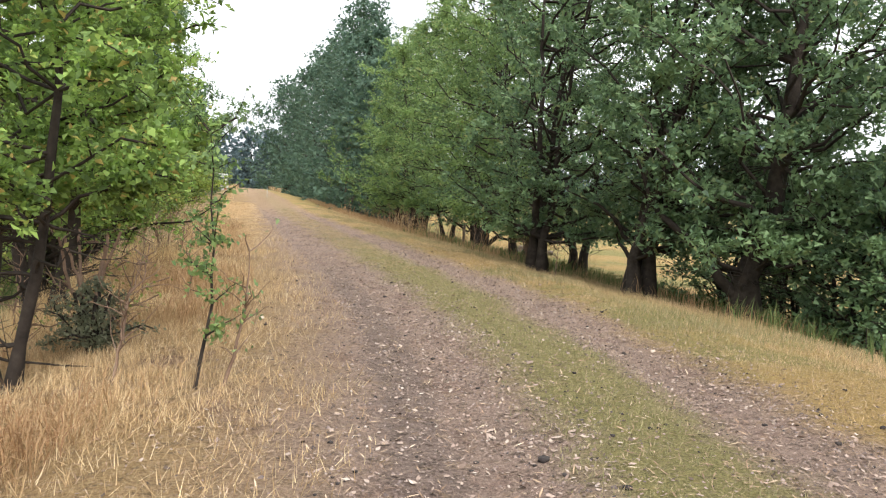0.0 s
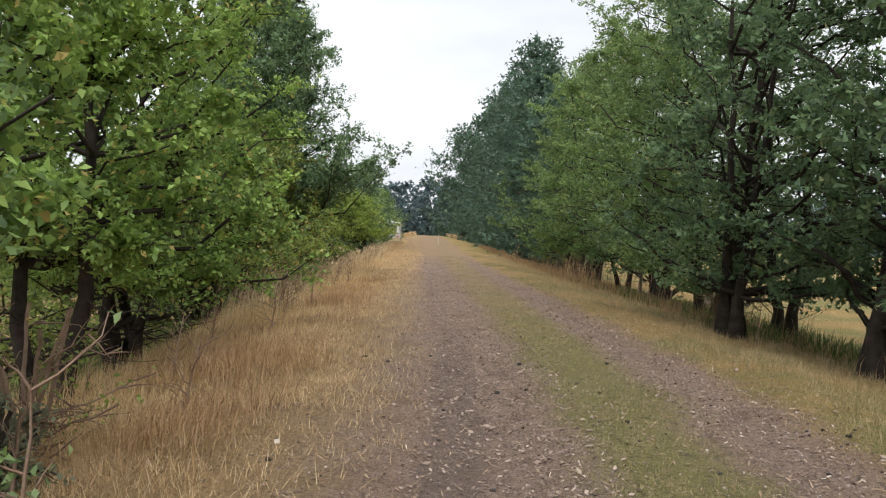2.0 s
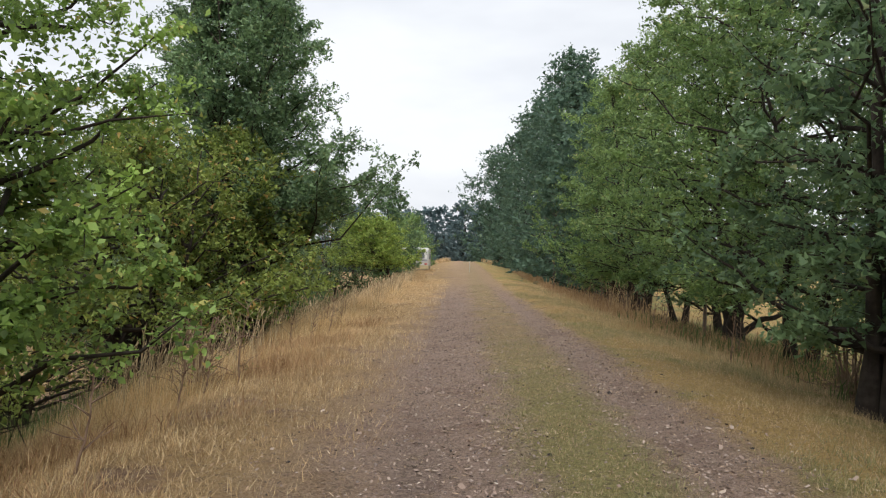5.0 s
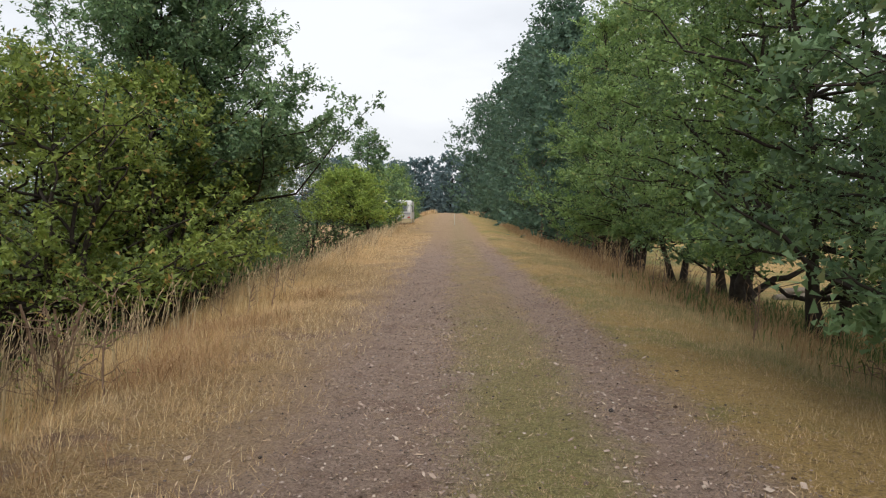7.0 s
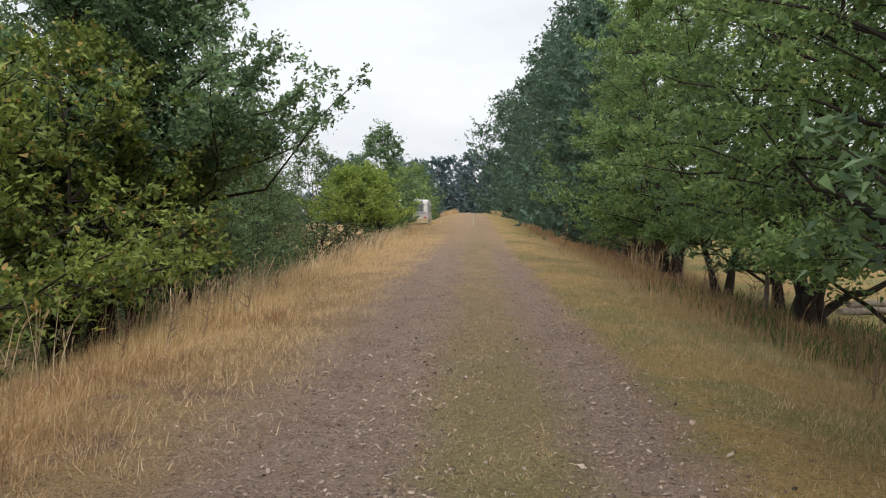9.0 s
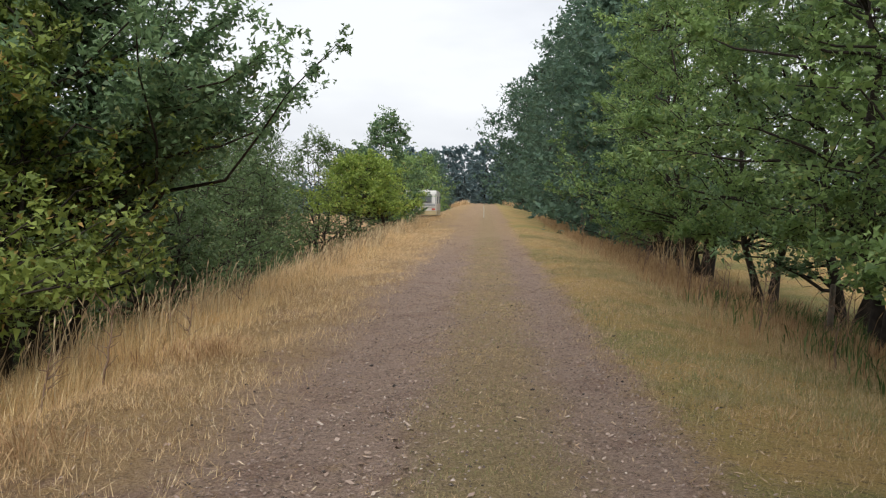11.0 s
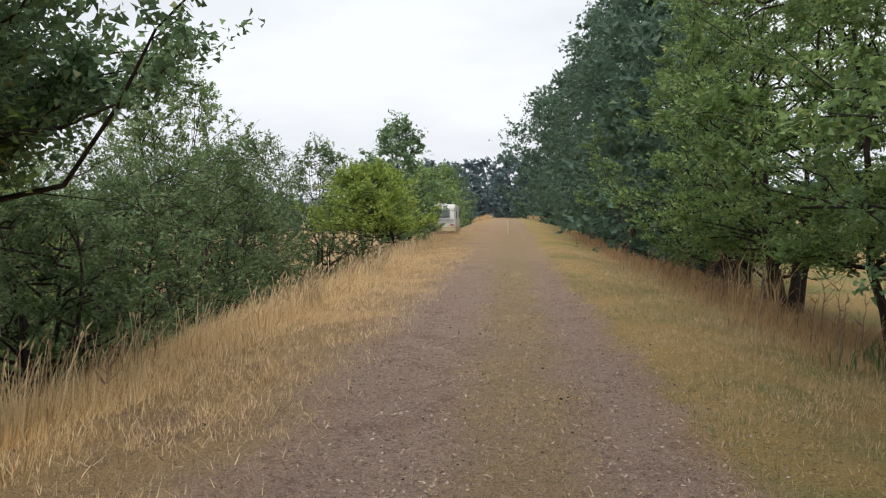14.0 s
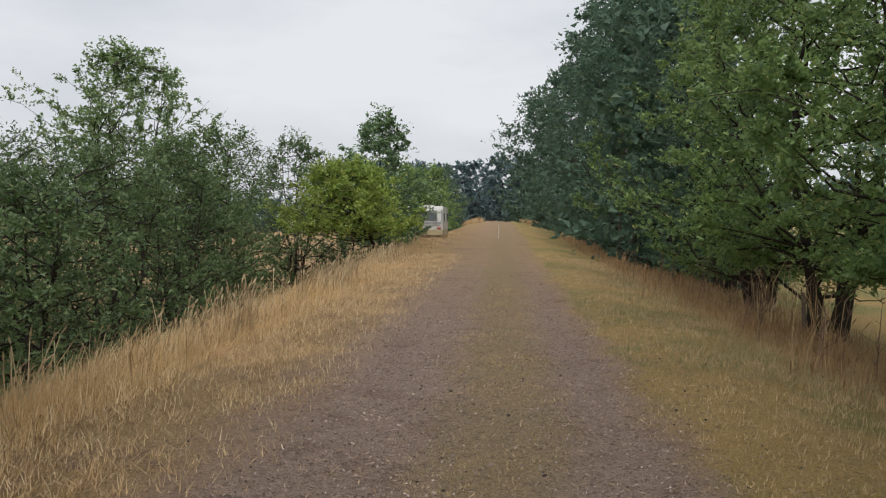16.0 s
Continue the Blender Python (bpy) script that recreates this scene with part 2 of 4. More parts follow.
    c = mix_node(n, l, math_node(n, l, "MULTIPLY", strip, 0.42), c, dark)
    # straw lying in patches, darker stains
    c = mix_node(n, l, math_node(n, l, "MULTIPLY", band_node(n, l, mid, 0.55, 0.75), 0.35), c, tan)
    c = mix_node(n, l, math_node(n, l, "MULTIPLY", band_node(n, l, noise_node(n, l, 2.2, 4.0), 0.6, 0.78), 0.4), c, dark)
    grit = noise_node(n, l, 15.0, 5.0, 0.8)
    lightgrit = noise_node(n, l, 19.0, 4.0, 0.8)
    c = mix_node(n, l, math_node(n, l, "MULTIPLY", band_node(n, l, lightgrit, 0.55, 0.68), 0.34), c, (0.62, 0.47, 0.37))
    c = mix_node(n, l, math_node(n, l, "MULTIPLY", band_node(n, l, grit, 0.52, 0.66), 0.62), c, (0.085, 0.062, 0.046))
    l.new(c, b.inputs["Base Color"])
    bump_node(n, l, b, math_node(n, l, "ADD", fine, math_node(n, l, "ADD", mid, grit)), 1.0, 0.06)
    return m


M_GROUND = ground_material()


# ---- mesh helpers ----
def mesh_np(name, verts, faces, smooth=False):
    """A mesh from an (n, 3) array and an (m, k) array."""
    me = bpy.data.meshes.new(name)
    verts, faces = np.asarray(verts, dtype=np.float32), np.asarray(faces, dtype=np.int32)
    k = faces.shape[1]
    me.vertices.add(len(verts))
    me.vertices.foreach_set("co", verts.ravel())
    me.loops.add(faces.size)
    me.loops.foreach_set("vertex_index", faces.ravel())
    me.polygons.add(len(faces))
    me.polygons.foreach_set("loop_start", np.arange(0, faces.size, k, dtype=np.int32))
    me.polygons.foreach_set("loop_total", np.full(len(faces), k, dtype=np.int32))
    if smooth:
        me.polygons.foreach_set("use_smooth", np.ones(len(faces), dtype=bool))
    me.update(calc_edges=True)
    return me


def mesh_part(name, me, material, parent=None, label=""):
    me.materials.append(material)
    ob = new(name, me)
    ob.parent = parent
    if label:
        tagged(ob, label)
    return ob


def part(name, bm, material, parent=None, label=""):
    me = bpy.data.meshes.new(name)
    bm.to_mesh(me)
    bm.free()
    return mesh_part(name, me, material, parent, label)


def unit(v):
    return v / np.maximum(np.linalg.norm(v, axis=-1, keepdims=True), 1e-9)


# ---- ground ----
PX = [-400, -60, -20, -14, -9, -6.5, -5.2, -3.6, -2.2, 3.0, 4.6, 6.9, 9, 14, 60, 400]
PZ = [-2.6, -2.6, -2.5, -2.4, -2.2, -1.65, -1.0, -0.36, 0.0, 0.0, -0.27, -0.8, -1.1, -1.3, -1.4, -1.4]
LY = [-400, 36, 54, 66, 90, 130, 200, 400]
LZ = [0, 0, 0.22, 0.48, 0.85, 1.15, 1.3, 1.3]


def bend(y):
    """How far the track swings aside near the start."""
    return -0.0105 * np.clip(10 - np.asarray(y, dtype=float), 0, 12) ** 2


def ground_z(x, y):
    """Height of the embankment and the fields beside it."""
    x, y = np.asarray(x, dtype=float), np.asarray(y, dtype=float)
    z = np.interp(x, PX, PZ) + np.interp(y, LY, LZ)
    q = x - bend(y)
    z = z - 0.035 * np.exp(-((q - 0.0) / 0.35) ** 2) - 0.03 * np.exp(-((q - 1.84) / 0.28) ** 2)
    z = z + 0.02 * np.sin(x * 2.3 + y * 0.7) * np.sin(y * 1.1 - x) + 0.015 * np.sin(x * 5.1 - y * 2.2)
    return z


def gz(x, y):
    return float(ground_z(x, y))


def build_ground():
    far = np.array([18, 25, 35, 50, 80, 130, 250, 500, 1000, 2500])
    xs = np.concatenate([-far[::-1], np.arange(-14, -8, 0.5), np.arange(-8, 10, 0.2), np.arange(10, 16, 0.6), far])
    ys = np.concatenate([[-2500, -1000, -400, -150, -60, -30, -15], np.arange(-8, 50, 0.3), np.arange(50, 140, 1.5), [150, 170, 200, 260, 400, 800, 1500, 3500]])
    gx, gy = np.meshgrid(xs, ys)
    v = np.stack([gx, gy, ground_z(gx, gy)], -1).reshape(-1, 3)
    w = len(xs)
    i = (np.arange(len(ys) - 1)[:, None] * w + np.arange(w - 1)[None, :]).ravel()
    f = np.stack([i, i + 1, i + 1 + w, i + w], -1)
    ob = mesh_part("ground", mesh_np("ground", v, f, True), M_GROUND)
    tagged(ob, "dry grassy embankment with two worn dirt wheel tracks", "ground", kind="structure")


build_ground()


# ---- trees ----
class Soup:
    """Collects quads of tubes."""

    def __init__(self):
        self.v, self.f, self.n = [], [], 0

    def tube(self, pts, radii, sides=6):
        pts = np.asarray(pts, dtype=float)
        d = unit(np.gradient(pts, axis=0))
        ref = np.where(np.abs(d[:, 2:3]) > 0.9, np.array([[1.0, 0, 0]]), np.array([[0, 0, 1.0]]))
        a = unit(np.cross(d, ref))
        b = np.cross(d, a)
        ang = np.arange(sides) * 2 * np.pi / sides
        r = np.asarray(radii, dtype=float)[:, None, None]
        ring = pts[:, None, :] + r * (np.cos(ang)[None, :, None] * a[:, None, :] + np.sin(ang)[None, :, None] * b[:, None, :])
        k = len(pts)
        i = np.arange(k - 1)[:, None] * sides + np.arange(sides)[None, :]
        j = np.arange(k - 1)[:, None] * sides + (np.arange(sides)[None, :] + 1) % sides
        self.v.append(ring.reshape(-1, 3))
        self.f.append(np.stack([i, j, j + sides, i + sides], -1).reshape(-1, 4) + self.n)
        self.n += k * sides

    def mesh(self, name):
        return mesh_np(name, np.concatenate(self.v), np.concatenate(self.f), True)


def bent(a, b, rng, sag=0.12, k=6, crook=0.025):
    """A crooked line from a to b."""
    a, b = np.asarray(a, float), np.asarray(b, float)
    t = np.linspace(0, 1, k)[:, None]
    size = np.linalg.norm(b - a)
    bow = rng.normal(0, sag, 3) * size
    p = a + (b - a) * t + bow * (t * (1 - t)) * 2
    p[1:-1] += rng.normal(0, crook * size, (k - 2, 3))
    return p


def leaf_mesh(name, c, rng, size, up=0.5):
    """Pointed leaves round the places c, folded where they are fine."""
    n = len(c)
    nor = unit(rng.normal(0, 1, (n, 3)) + np.array([0, 0, up * 2]))
    d = unit(np.cross(nor, rng.normal(0, 1, (n, 3))))
    s = np.cross(nor, d)
    ln = size * rng.uniform(0.6, 1.35, (n, 1))
    wd = ln * rng.uniform(0.24, 0.34, (n, 1))
    if size > 0.08:
        v = np.stack([c - d * ln * 0.5 - s * wd * 0.9, c - d * ln * 0.35 + s * wd * 1.1 + nor * ln * 0.1, c + d * ln * 0.55 - nor * ln * 0.1], 1).reshape(-1, 3)
        return mesh_np(name, v, np.arange(n * 3).reshape(n, 3))
    v = np.stack([c - d * ln * 0.5, c + s * wd + nor * ln * 0.12, c + d * ln * 0.5 - nor * ln * 0.1, c - s * wd + nor * ln * 0.12], 1).reshape(-1, 3)
    return mesh_np(name, v, np.arange(n * 4).reshape(n, 4))


PROFILES = {
    "round": ((0, 0.25, 0.45, 0.7, 0.88, 1), (0.72, 1.0, 0.98, 0.78, 0.5, 0.1)),
    "cone": ((0, 0.12, 0.26, 0.45, 0.73, 0.9, 1), (0.7, 0.92, 1.0, 0.82, 0.46, 0.2, 0.04)),
    "column": ((0, 0.1, 0.25, 0.5, 0.75, 0.9, 1), (0.45, 0.8, 1.0, 0.95, 0.76, 0.5, 0.12)),
    "dome": ((0, 0.3, 0.6, 0.85, 1), (0.85, 1.0, 0.88, 0.58, 0.2)),
}


def tree(x, y, height, radius, clear, seed, leaf_mat, name="tree", leaf=0.1, count=20000, lobes=26, stems=1, trunk_r=0.16, lean=(0, 0),
         shift=(0, 0), lobe=0.34, twigs=14, bark=None, label="", category="tree", group="", sparse=0.0, dead_twigs=0, low_limb=None,
         shape="round", rise=0.6, droop=0.15, flare=0.16):
    """A crooked trunk or several stems; boughs reach out to the edge of the crown, twigs stand off the boughs, leaves sit along the twigs."""
    rng = np.random.default_rng(seed)
    root = new(name)
    root.location = (x, y, gz(x, y) - 0.06)
    tagged(root, label, category, group)
    bark = bark or M_BARK
    crown_h = height - clear
    stem_lines, wood = [], Soup()
    for k in range(stems):
        a = 2 * np.pi * (k + rng.uniform(-0.2, 0.2)) / stems
        way = np.array([np.cos(a), np.sin(a), 0])
        off = way * (trunk_r * 0.9 if stems > 1 else 0)
        end = way * (radius * 0.35 if stems > 1 else radius * 0.05) + np.array([lean[0] + shift[0], lean[1] + shift[1], height * rng.uniform(0.8, 0.93)])
        line = bent(off, end, rng, 0.05, 12, 0.008)
        rr = trunk_r / (stems ** 0.6) * (1 - np.linspace(0, 1, 12)) ** 1.6 + 0.012
        rr[0] *= 1.5
        rr[1:5] *= rng.uniform(0.9, 1.12, 4)
        wood.tube(line, rr, 8)
        stem_lines.append(line)
    boughs = int(lobes * 1.9)
    per = max(3, int(0.62 * count / (boughs * twigs * (1 - sparse))))
    leaf *= 1.22
    kt, kw = PROFILES[shape]
    ph = rng.uniform(0, 6.28, 4)
    pts = []
    for k in range(boughs):
        t = (k + rng.uniform(0, 1)) / boughs
        a = k * 2.39996 + rng.normal(0, 0.35)
        lump = 1 + 0.13 * math.sin(3 * a + ph[0] + 5 * t) + 0.11 * math.sin(11 * t + ph[1] + a) + 0.07 * math.sin(5 * a - 17 * t + ph[2])
        out = rng.uniform(0.3, 0.7) if k % 4 == 3 else rng.uniform(0.74, 1.06)
        rad = radius * float(np.interp(t, kt, kw)) * lump * out
        tip = np.array([np.cos(a) * rad + shift[0] + lean[0] * t, np.sin(a) * rad + shift[1] + lean[1] * t, clear + t * crown_h])
        if clear > 0.4:
            tip[2] = max(tip[2], clear + 0.1 + (flare + 0.06) * rad)
        line = stem_lines[rng.integers(stems)]
        lift = rise * rng.uniform(0.5, 1.3) * min(1.0, 0.25 + 2.2 * t)
        hz = np.clip(tip[2] - rad * lift, clear * (0.6 if flare < 0.5 else 0.95) + 0.12, height * 0.86)
        start = line[np.argmin(np.abs(line[:, 2] - hz))]
        lp = bent(start, tip, rng, 0.10, 7, 0.03)
        if rng.uniform() < sparse:
            continue
        wood.tube(lp, np.linspace(min(0.05, trunk_r * 0.28) * (1.1 - 0.6 * t), 0.006, 7), 4 if leaf < 0.08 else 3)
        dirn = unit(lp[-1] - lp[2])
        q = rng.uniform(0.22, 1.0, twigs) ** 0.75
        i = np.clip((q * 6).astype(int), 0, 5)
        base = lp[i] + (lp[i + 1] - lp[i]) * (q * 6 - i)[:, None]
        w = unit(rng.normal(0, 1, (twigs, 3)) * np.array([1, 1, 0.45 if shape == "column" else 0.75]) + dirn * 0.85 + np.array([0, 0, 0.25]))
        ln = radius * lobe * rng.uniform(0.35, 0.95, twigs) * (1.2 - 0.55 * q)
        m = max(2, int(per * rng.uniform(0.6, 1.4)))
        s = rng.uniform(0.12, 1.04, (twigs, m, 1))
        p = base[:, None] + w[:, None] * ln[:, None, None] * s + np.array([0, 0, -droop]) * ln[:, None, None] * s ** 2
        p = p + rng.normal(0, 1, p.shape) * (0.018 + 0.07 * ln[:, None, None])
        p = p.reshape(-1, 3)
        # the foot of the crown rises away from the trunk
        pts.append(p[p[:, 2] > clear - 0.3 + flare * np.hypot(p[:, 0], p[:, 1]) + rng.normal(0, 0.12, len(p))] if clear > 0.4 else p)
        if leaf < 0.105:
            for j in range(0, twigs, 6):
                e = base[j] + w[j] * ln[j] * np.array([[0.0], [0.5], [1.0]]) + np.array([0, 0, -droop]) * ln[j] * np.array([[0.0], [0.25], [1.0]])
                wood.tube(e, [0.009, 0.006, 0.002], 3)
    for j in range(dead_twigs):
        a = rng.uniform(0, 2 * np.pi)
        s = stem_lines[rng.integers(stems)][rng.integers(1, 4)]
        e = s + np.array([np.cos(a), np.sin(a), rng.uniform(-0.15, 0.3)]) * radius * rng.uniform(0.25, 0.55)
        tw = bent(s, e, rng, 0.2, 7, 0.04)
        wood.tube(tw, np.linspace(min(0.014, trunk_r * 0.35), 0.002, 7), 4)
        for q in range(4):
            o = tw[rng.integers(2, 6)]
            wood.tube(bent(o, o + rng.normal(0, radius * 0.1, 3), rng, 0.15, 3), [0.005, 0.003, 0.002], 3)
    if low_limb:
        s = stem_lines[0][1] * np.array([1, 1, 0.5])
        e = s + np.array(low_limb)
        wood.tube(bent(s, e, rng, 0.12, 8), np.linspace(trunk_r * 0.45, 0.02, 8), 7)
    mesh_part("trunk", wood.mesh("trunk"), bark, root)
    mesh_part("crown", leaf_mesh("crown", np.concatenate(pts), rng, leaf), leaf_mat, root)
    return root


# ---- things ----
ON_BANK = "on the steep side of the bank"
# trees on the steep side
tree(-3.15, 4.9, 5.4, 1.45, 1.25, 11, M_LEAF_BRIGHT, leaf=0.052, count=66000, lobes=42, stems=2, trunk_r=0.055, label="bright green young tree with two thin stems in dry grass", dead_twigs=16)
tree(-3.7, 8.5, 6.2, 1.65, 1.3, 18, M_LEAF_BRIGHT, leaf=0.056, count=78000, lobes=44, stems=2, trunk_r=0.11, label="bright green leafy tree " + ON_BANK, dead_twigs=12)
tree(-4.4, 12.0, 7.4, 2.5, 1.0, 12, M_LEAF_BRIGHT, leaf=0.062, count=100000, lobes=56, stems=4, trunk_r=0.17, label="bright green multi-stemmed tree " + ON_BANK, dead_twigs=30)
tree(-5.6, 19.8, 5.0, 3.0, 1.2, 13, M_LEAF_HAW, leaf=0.072, count=48000, lobes=46, stems=7, trunk_r=0.26, label="yellowish green hawthorn with many thin dark stems", dead_twigs=36)
tree(-5.4, 25.0, 10.9, 3.6, 2.1, 14, M_LEAF_OAK, leaf=0.077, count=270000, lobes=120, twigs=20, flare=0.6, stems=5, trunk_r=0.24, lobe=0.3, shape="cone", rise=0.95, droop=0.0, label="tall dark green oak rising above the hawthorns", category="oak tree", sparse=0.04)
tree(-5.2, 23.0, 5.2, 2.7, 1.2, 33, M_LEAF_HAW, leaf=0.078, count=42000, lobes=44, stems=6, trunk_r=0.24, label="yellowish green hawthorn with bare dark stems below", dead_twigs=30)
tree(-6.3, 30.5, 3.6, 2.1, 0.3, 34, M_LEAF_THICKET, leaf=0.07, count=30000, lobes=34, stems=4, trunk_r=0.16, label="mid green hawthorn bush on the bank slope", dead_twigs=10)
tree(-8.6, 16.0, 5.4, 3.0, 0.6, 15, M_LEAF_HAW, leaf=0.1, count=14000, lobes=30, stems=4, trunk_r=0.18, label="hawthorn in full leaf with dark stems in the low field edge")
tree(-9.4, 22.5, 4.8, 3.2, 0.5, 16, M_LEAF_HAW, leaf=0.1, count=15000, lobes=30, stems=5, trunk_r=0.2, label="hawthorn with thin dark stems at the foot of the bank", dead_twigs=20)

tree(-2.75, 5.8, 0.62, 0.42, 0.03, 131, M_LEAF_WEED, name="weed_bush", leaf=0.032, count=5200, lobes=16, stems=5, trunk_r=0.03, twigs=10, rise=1.2, label="grey-green leafy weed in dry matted grass", category="weed")
for wx, wy, wh, ws in ((-2.9, 6.6, 1.1, 132), (-3.0, 15.2, 1.1, 133), (4.9, 15.6, 1.2, 136), (5.3, 16.6, 1.1, 137)):
    tree(wx, wy, wh, 0.75, 0.05, ws, M_LEAF_HAW, name="dead_shrub", leaf=0.03, count=500, lobes=18, stems=6, trunk_r=0.018, twigs=8, lobe=0.5, sparse=0.5, dead_twigs=26, bark=M_DEADWOOD, label="tangled brown leafless shrub in dry grass", category="shrub", group="dead shrubs")
# trees on the gentle side
tree(4.6, 14.5, 10.4, 2.94, 0.6, 21, M_LEAF_OAK, leaf=0.078, count=62000, lobes=60, stems=4, trunk_r=0.2, shift=(0.7, 0), lobe=0.32, shape="column", flare=0.12, label="large dark green tree with several thick stems from one base", dead_twigs=24)
tree(5.0, 10.9, 9.0, 2.47, 0.85, 22, M_LEAF_OAK, leaf=0.08, count=56000, lobes=52, stems=3, trunk_r=0.2, lean=(0.7, 0), shift=(0.6, 0), shape="column", flare=0.12, label="dark tree with leaning forked stems", dead_twigs=22)
tree(6.1, 9.5, 10.0, 3.04, 1.05, 23, M_LEAF_OAK, leaf=0.085, count=62000, lobes=54, stems=1, trunk_r=0.21, shift=(0.5, 0), shape="column", flare=0.12, label="dark tree with a stout brown trunk and low limbs", dead_twigs=22, low_limb=(-1.6, 0.7, 2.2))
tree(7.4, 18.6, 9.0, 2.6, 1.55, 29, M_LEAF_OAK, leaf=0.062, count=46000, lobes=40, stems=2, trunk_r=0.18, shape="column", flare=0.24, label="dark green tree in the row beside the track")
tree(6.9, 21.8, 10.8, 3.5, 0.95, 25, M_LEAF_MID, leaf=0.076, count=80000, lobes=50, stems=2, trunk_r=0.18, shape="column", flare=0.24, label="dense green tree in the row beside the track", dead_twigs=8)
tree(7.1, 26.2, 11.2, 3.61, 1.45, 24, M_LEAF_MID, leaf=0.078, count=84000, lobes=54, stems=3, trunk_r=0.22, shape="column", flare=0.24, label="broad green tree with a low sideways limb", dead_twigs=12, low_limb=(2.0, -0.5, 1.25))
tree(8.0, 29.4, 9.2, 3.04, 0.8, 30, M_LEAF_OAK, leaf=0.09, count=32000, lobes=40, stems=2, trunk_r=0.17, shape="column", flare=0.24, label="dark green tree in the row beside the track")
tree(7.7, 33.0, 10.8, 3.42, 1.15, 26, M_LEAF_MID, leaf=0.084, count=98000, lobes=50, stems=2, trunk_r=0.14, shape="column", flare=0.24, label="mid green tree with two thin trunks", dead_twigs=8)
tree(7.6, 38.4, 10.8, 3.52, 1.05, 27, M_LEAF_MID, leaf=0.085, count=86000, lobes=50, stems=4, trunk_r=0.26, shape="column", flare=0.24, label="dense green tree with a cluster of dark trunks", dead_twigs=10)
tree(7.9, 43.4, 11.6, 3.7, 0.6, 28, M_LEAF_MID, leaf=0.112, count=40800, lobes=48, stems=3, trunk_r=0.24, shape="column", flare=0.24, label="mid green tree with a cluster of dark trunks")
tree(8.4, 48.5, 10.5, 3.61, 0.4, 31, M_LEAF_FAR_HAZE, leaf=0.12, count=22000, lobes=44, stems=2, trunk_r=0.22, shape="column", flare=0.24, label="dense green tree further along the row")
tree(6.5, 58.0, 8.5, 2.47, 2.0, 65, M_LEAF_MID, leaf=0.15, count=9000, lobes=30, stems=2, trunk_r=0.13, bark=M_BARK_PALE, lean=(0.8, 0), shape="column", flare=0.24, label="slim tree with pale leaning trunks in the row")
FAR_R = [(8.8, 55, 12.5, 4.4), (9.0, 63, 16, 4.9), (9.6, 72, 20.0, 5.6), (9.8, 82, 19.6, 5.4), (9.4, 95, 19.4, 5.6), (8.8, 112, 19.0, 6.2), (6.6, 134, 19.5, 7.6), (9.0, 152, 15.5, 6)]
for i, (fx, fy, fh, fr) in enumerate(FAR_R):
    tree(fx, fy, fh, fr, 0.1, 40 + i, M_LEAF_FAR_HAZE, leaf=0.3 if fy < 100 else 0.38, count=20000, lobes=80, lobe=0.42, twigs=11, shape="dome", trunk_r=0.26,
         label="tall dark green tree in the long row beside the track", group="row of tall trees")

# beyond the oak: thicket below the bank, trees by the caravan
tree(-4.0, 54.3, 4.3, 3.2, 1.35, 60, M_LEAF_LIME, leaf=0.1, count=38000, lobes=56, trunk_r=0.11, shift=(-1.6, 0), shape="dome", rise=0.35, flare=0.05, label="low rounded light green tree on the bank")
tree(-4.9, 60.0, 7.4, 2.6, 0.6, 61, M_LEAF_OAK, leaf=0.14, count=22000, lobes=40, lobe=0.42, trunk_r=0.14, label="dark green tree with an uneven top by the caravan")
tree(-15.2, 55.0, 11.4, 5.0, 3.0, 62, M_LEAF_ASH, leaf=0.13, count=46000, lobes=64, lobe=0.27, twigs=12, trunk_r=0.16, stems=5, rise=1.2, label="pale green ash tree with an airy crown", category="ash tree")
tree(-9.8, 62.0, 8.2, 1.8, 2.5, 63, M_LEAF_ASH, leaf=0.1, count=1300, lobes=26, trunk_r=0.09, stems=5, sparse=0.5, dead_twigs=60, bark=M_BARK_PALE, label="half-dead pale bare-twigged shrub above the thicket", category="shrub")
BUSHES = [(-7.6, 35.5, 4.4, 2.5, M_LEAF_THICKET), (-10.2, 32.0, 4.0, 2.8, M_LEAF_THICKET), (-8.2, 40.0, 5.4, 2.9, M_LEAF_THICKET), (-8.6, 44.4, 6.0, 2.9, M_LEAF_THICKET), (-9.2, 48.0, 5.4, 2.5, M_LEAF_THICKET),
          (-11.6, 37.0, 4.8, 3.2, M_LEAF_HAW), (-12.0, 43.5, 6.4, 3.6, M_LEAF_THICKET), (-16.5, 46.5, 6.6, 3.8, M_LEAF_ASH), (-10.5, 51.5, 7.2, 3.4, M_LEAF_THICKET), (-15.0, 39.0, 4.6, 3.4, M_LEAF_THICKET),
          (-20.5, 51.0, 6.0, 4.2, M_LEAF_ASH), (-20.0, 43.0, 5.0, 4.0, M_LEAF_HAW), (-8.6, 57.5, 7.2, 3.2, M_LEAF_THICKET), (-8.0, 66.5, 6.6, 3.2, M_LEAF_THICKET), (-25.5, 56.0, 6.5, 4.6, M_LEAF_THICKET), (-13.0, 63.0, 8.2, 3.8, M_LEAF_THICKET)]
for i, (bx, by, bh, br, bm_) in enumerate(BUSHES):
    tree(bx, by, bh, br, 0.15, 70 + i, bm_, leaf=0.08 if by < 45 else 0.115, count=24000 if by < 45 else 16000, lobes=44, lobe=0.4, stems=3, trunk_r=0.14, twigs=12, name="bush",
         label="dense green bush on the low ground below the track", category="bush", group="thicket")
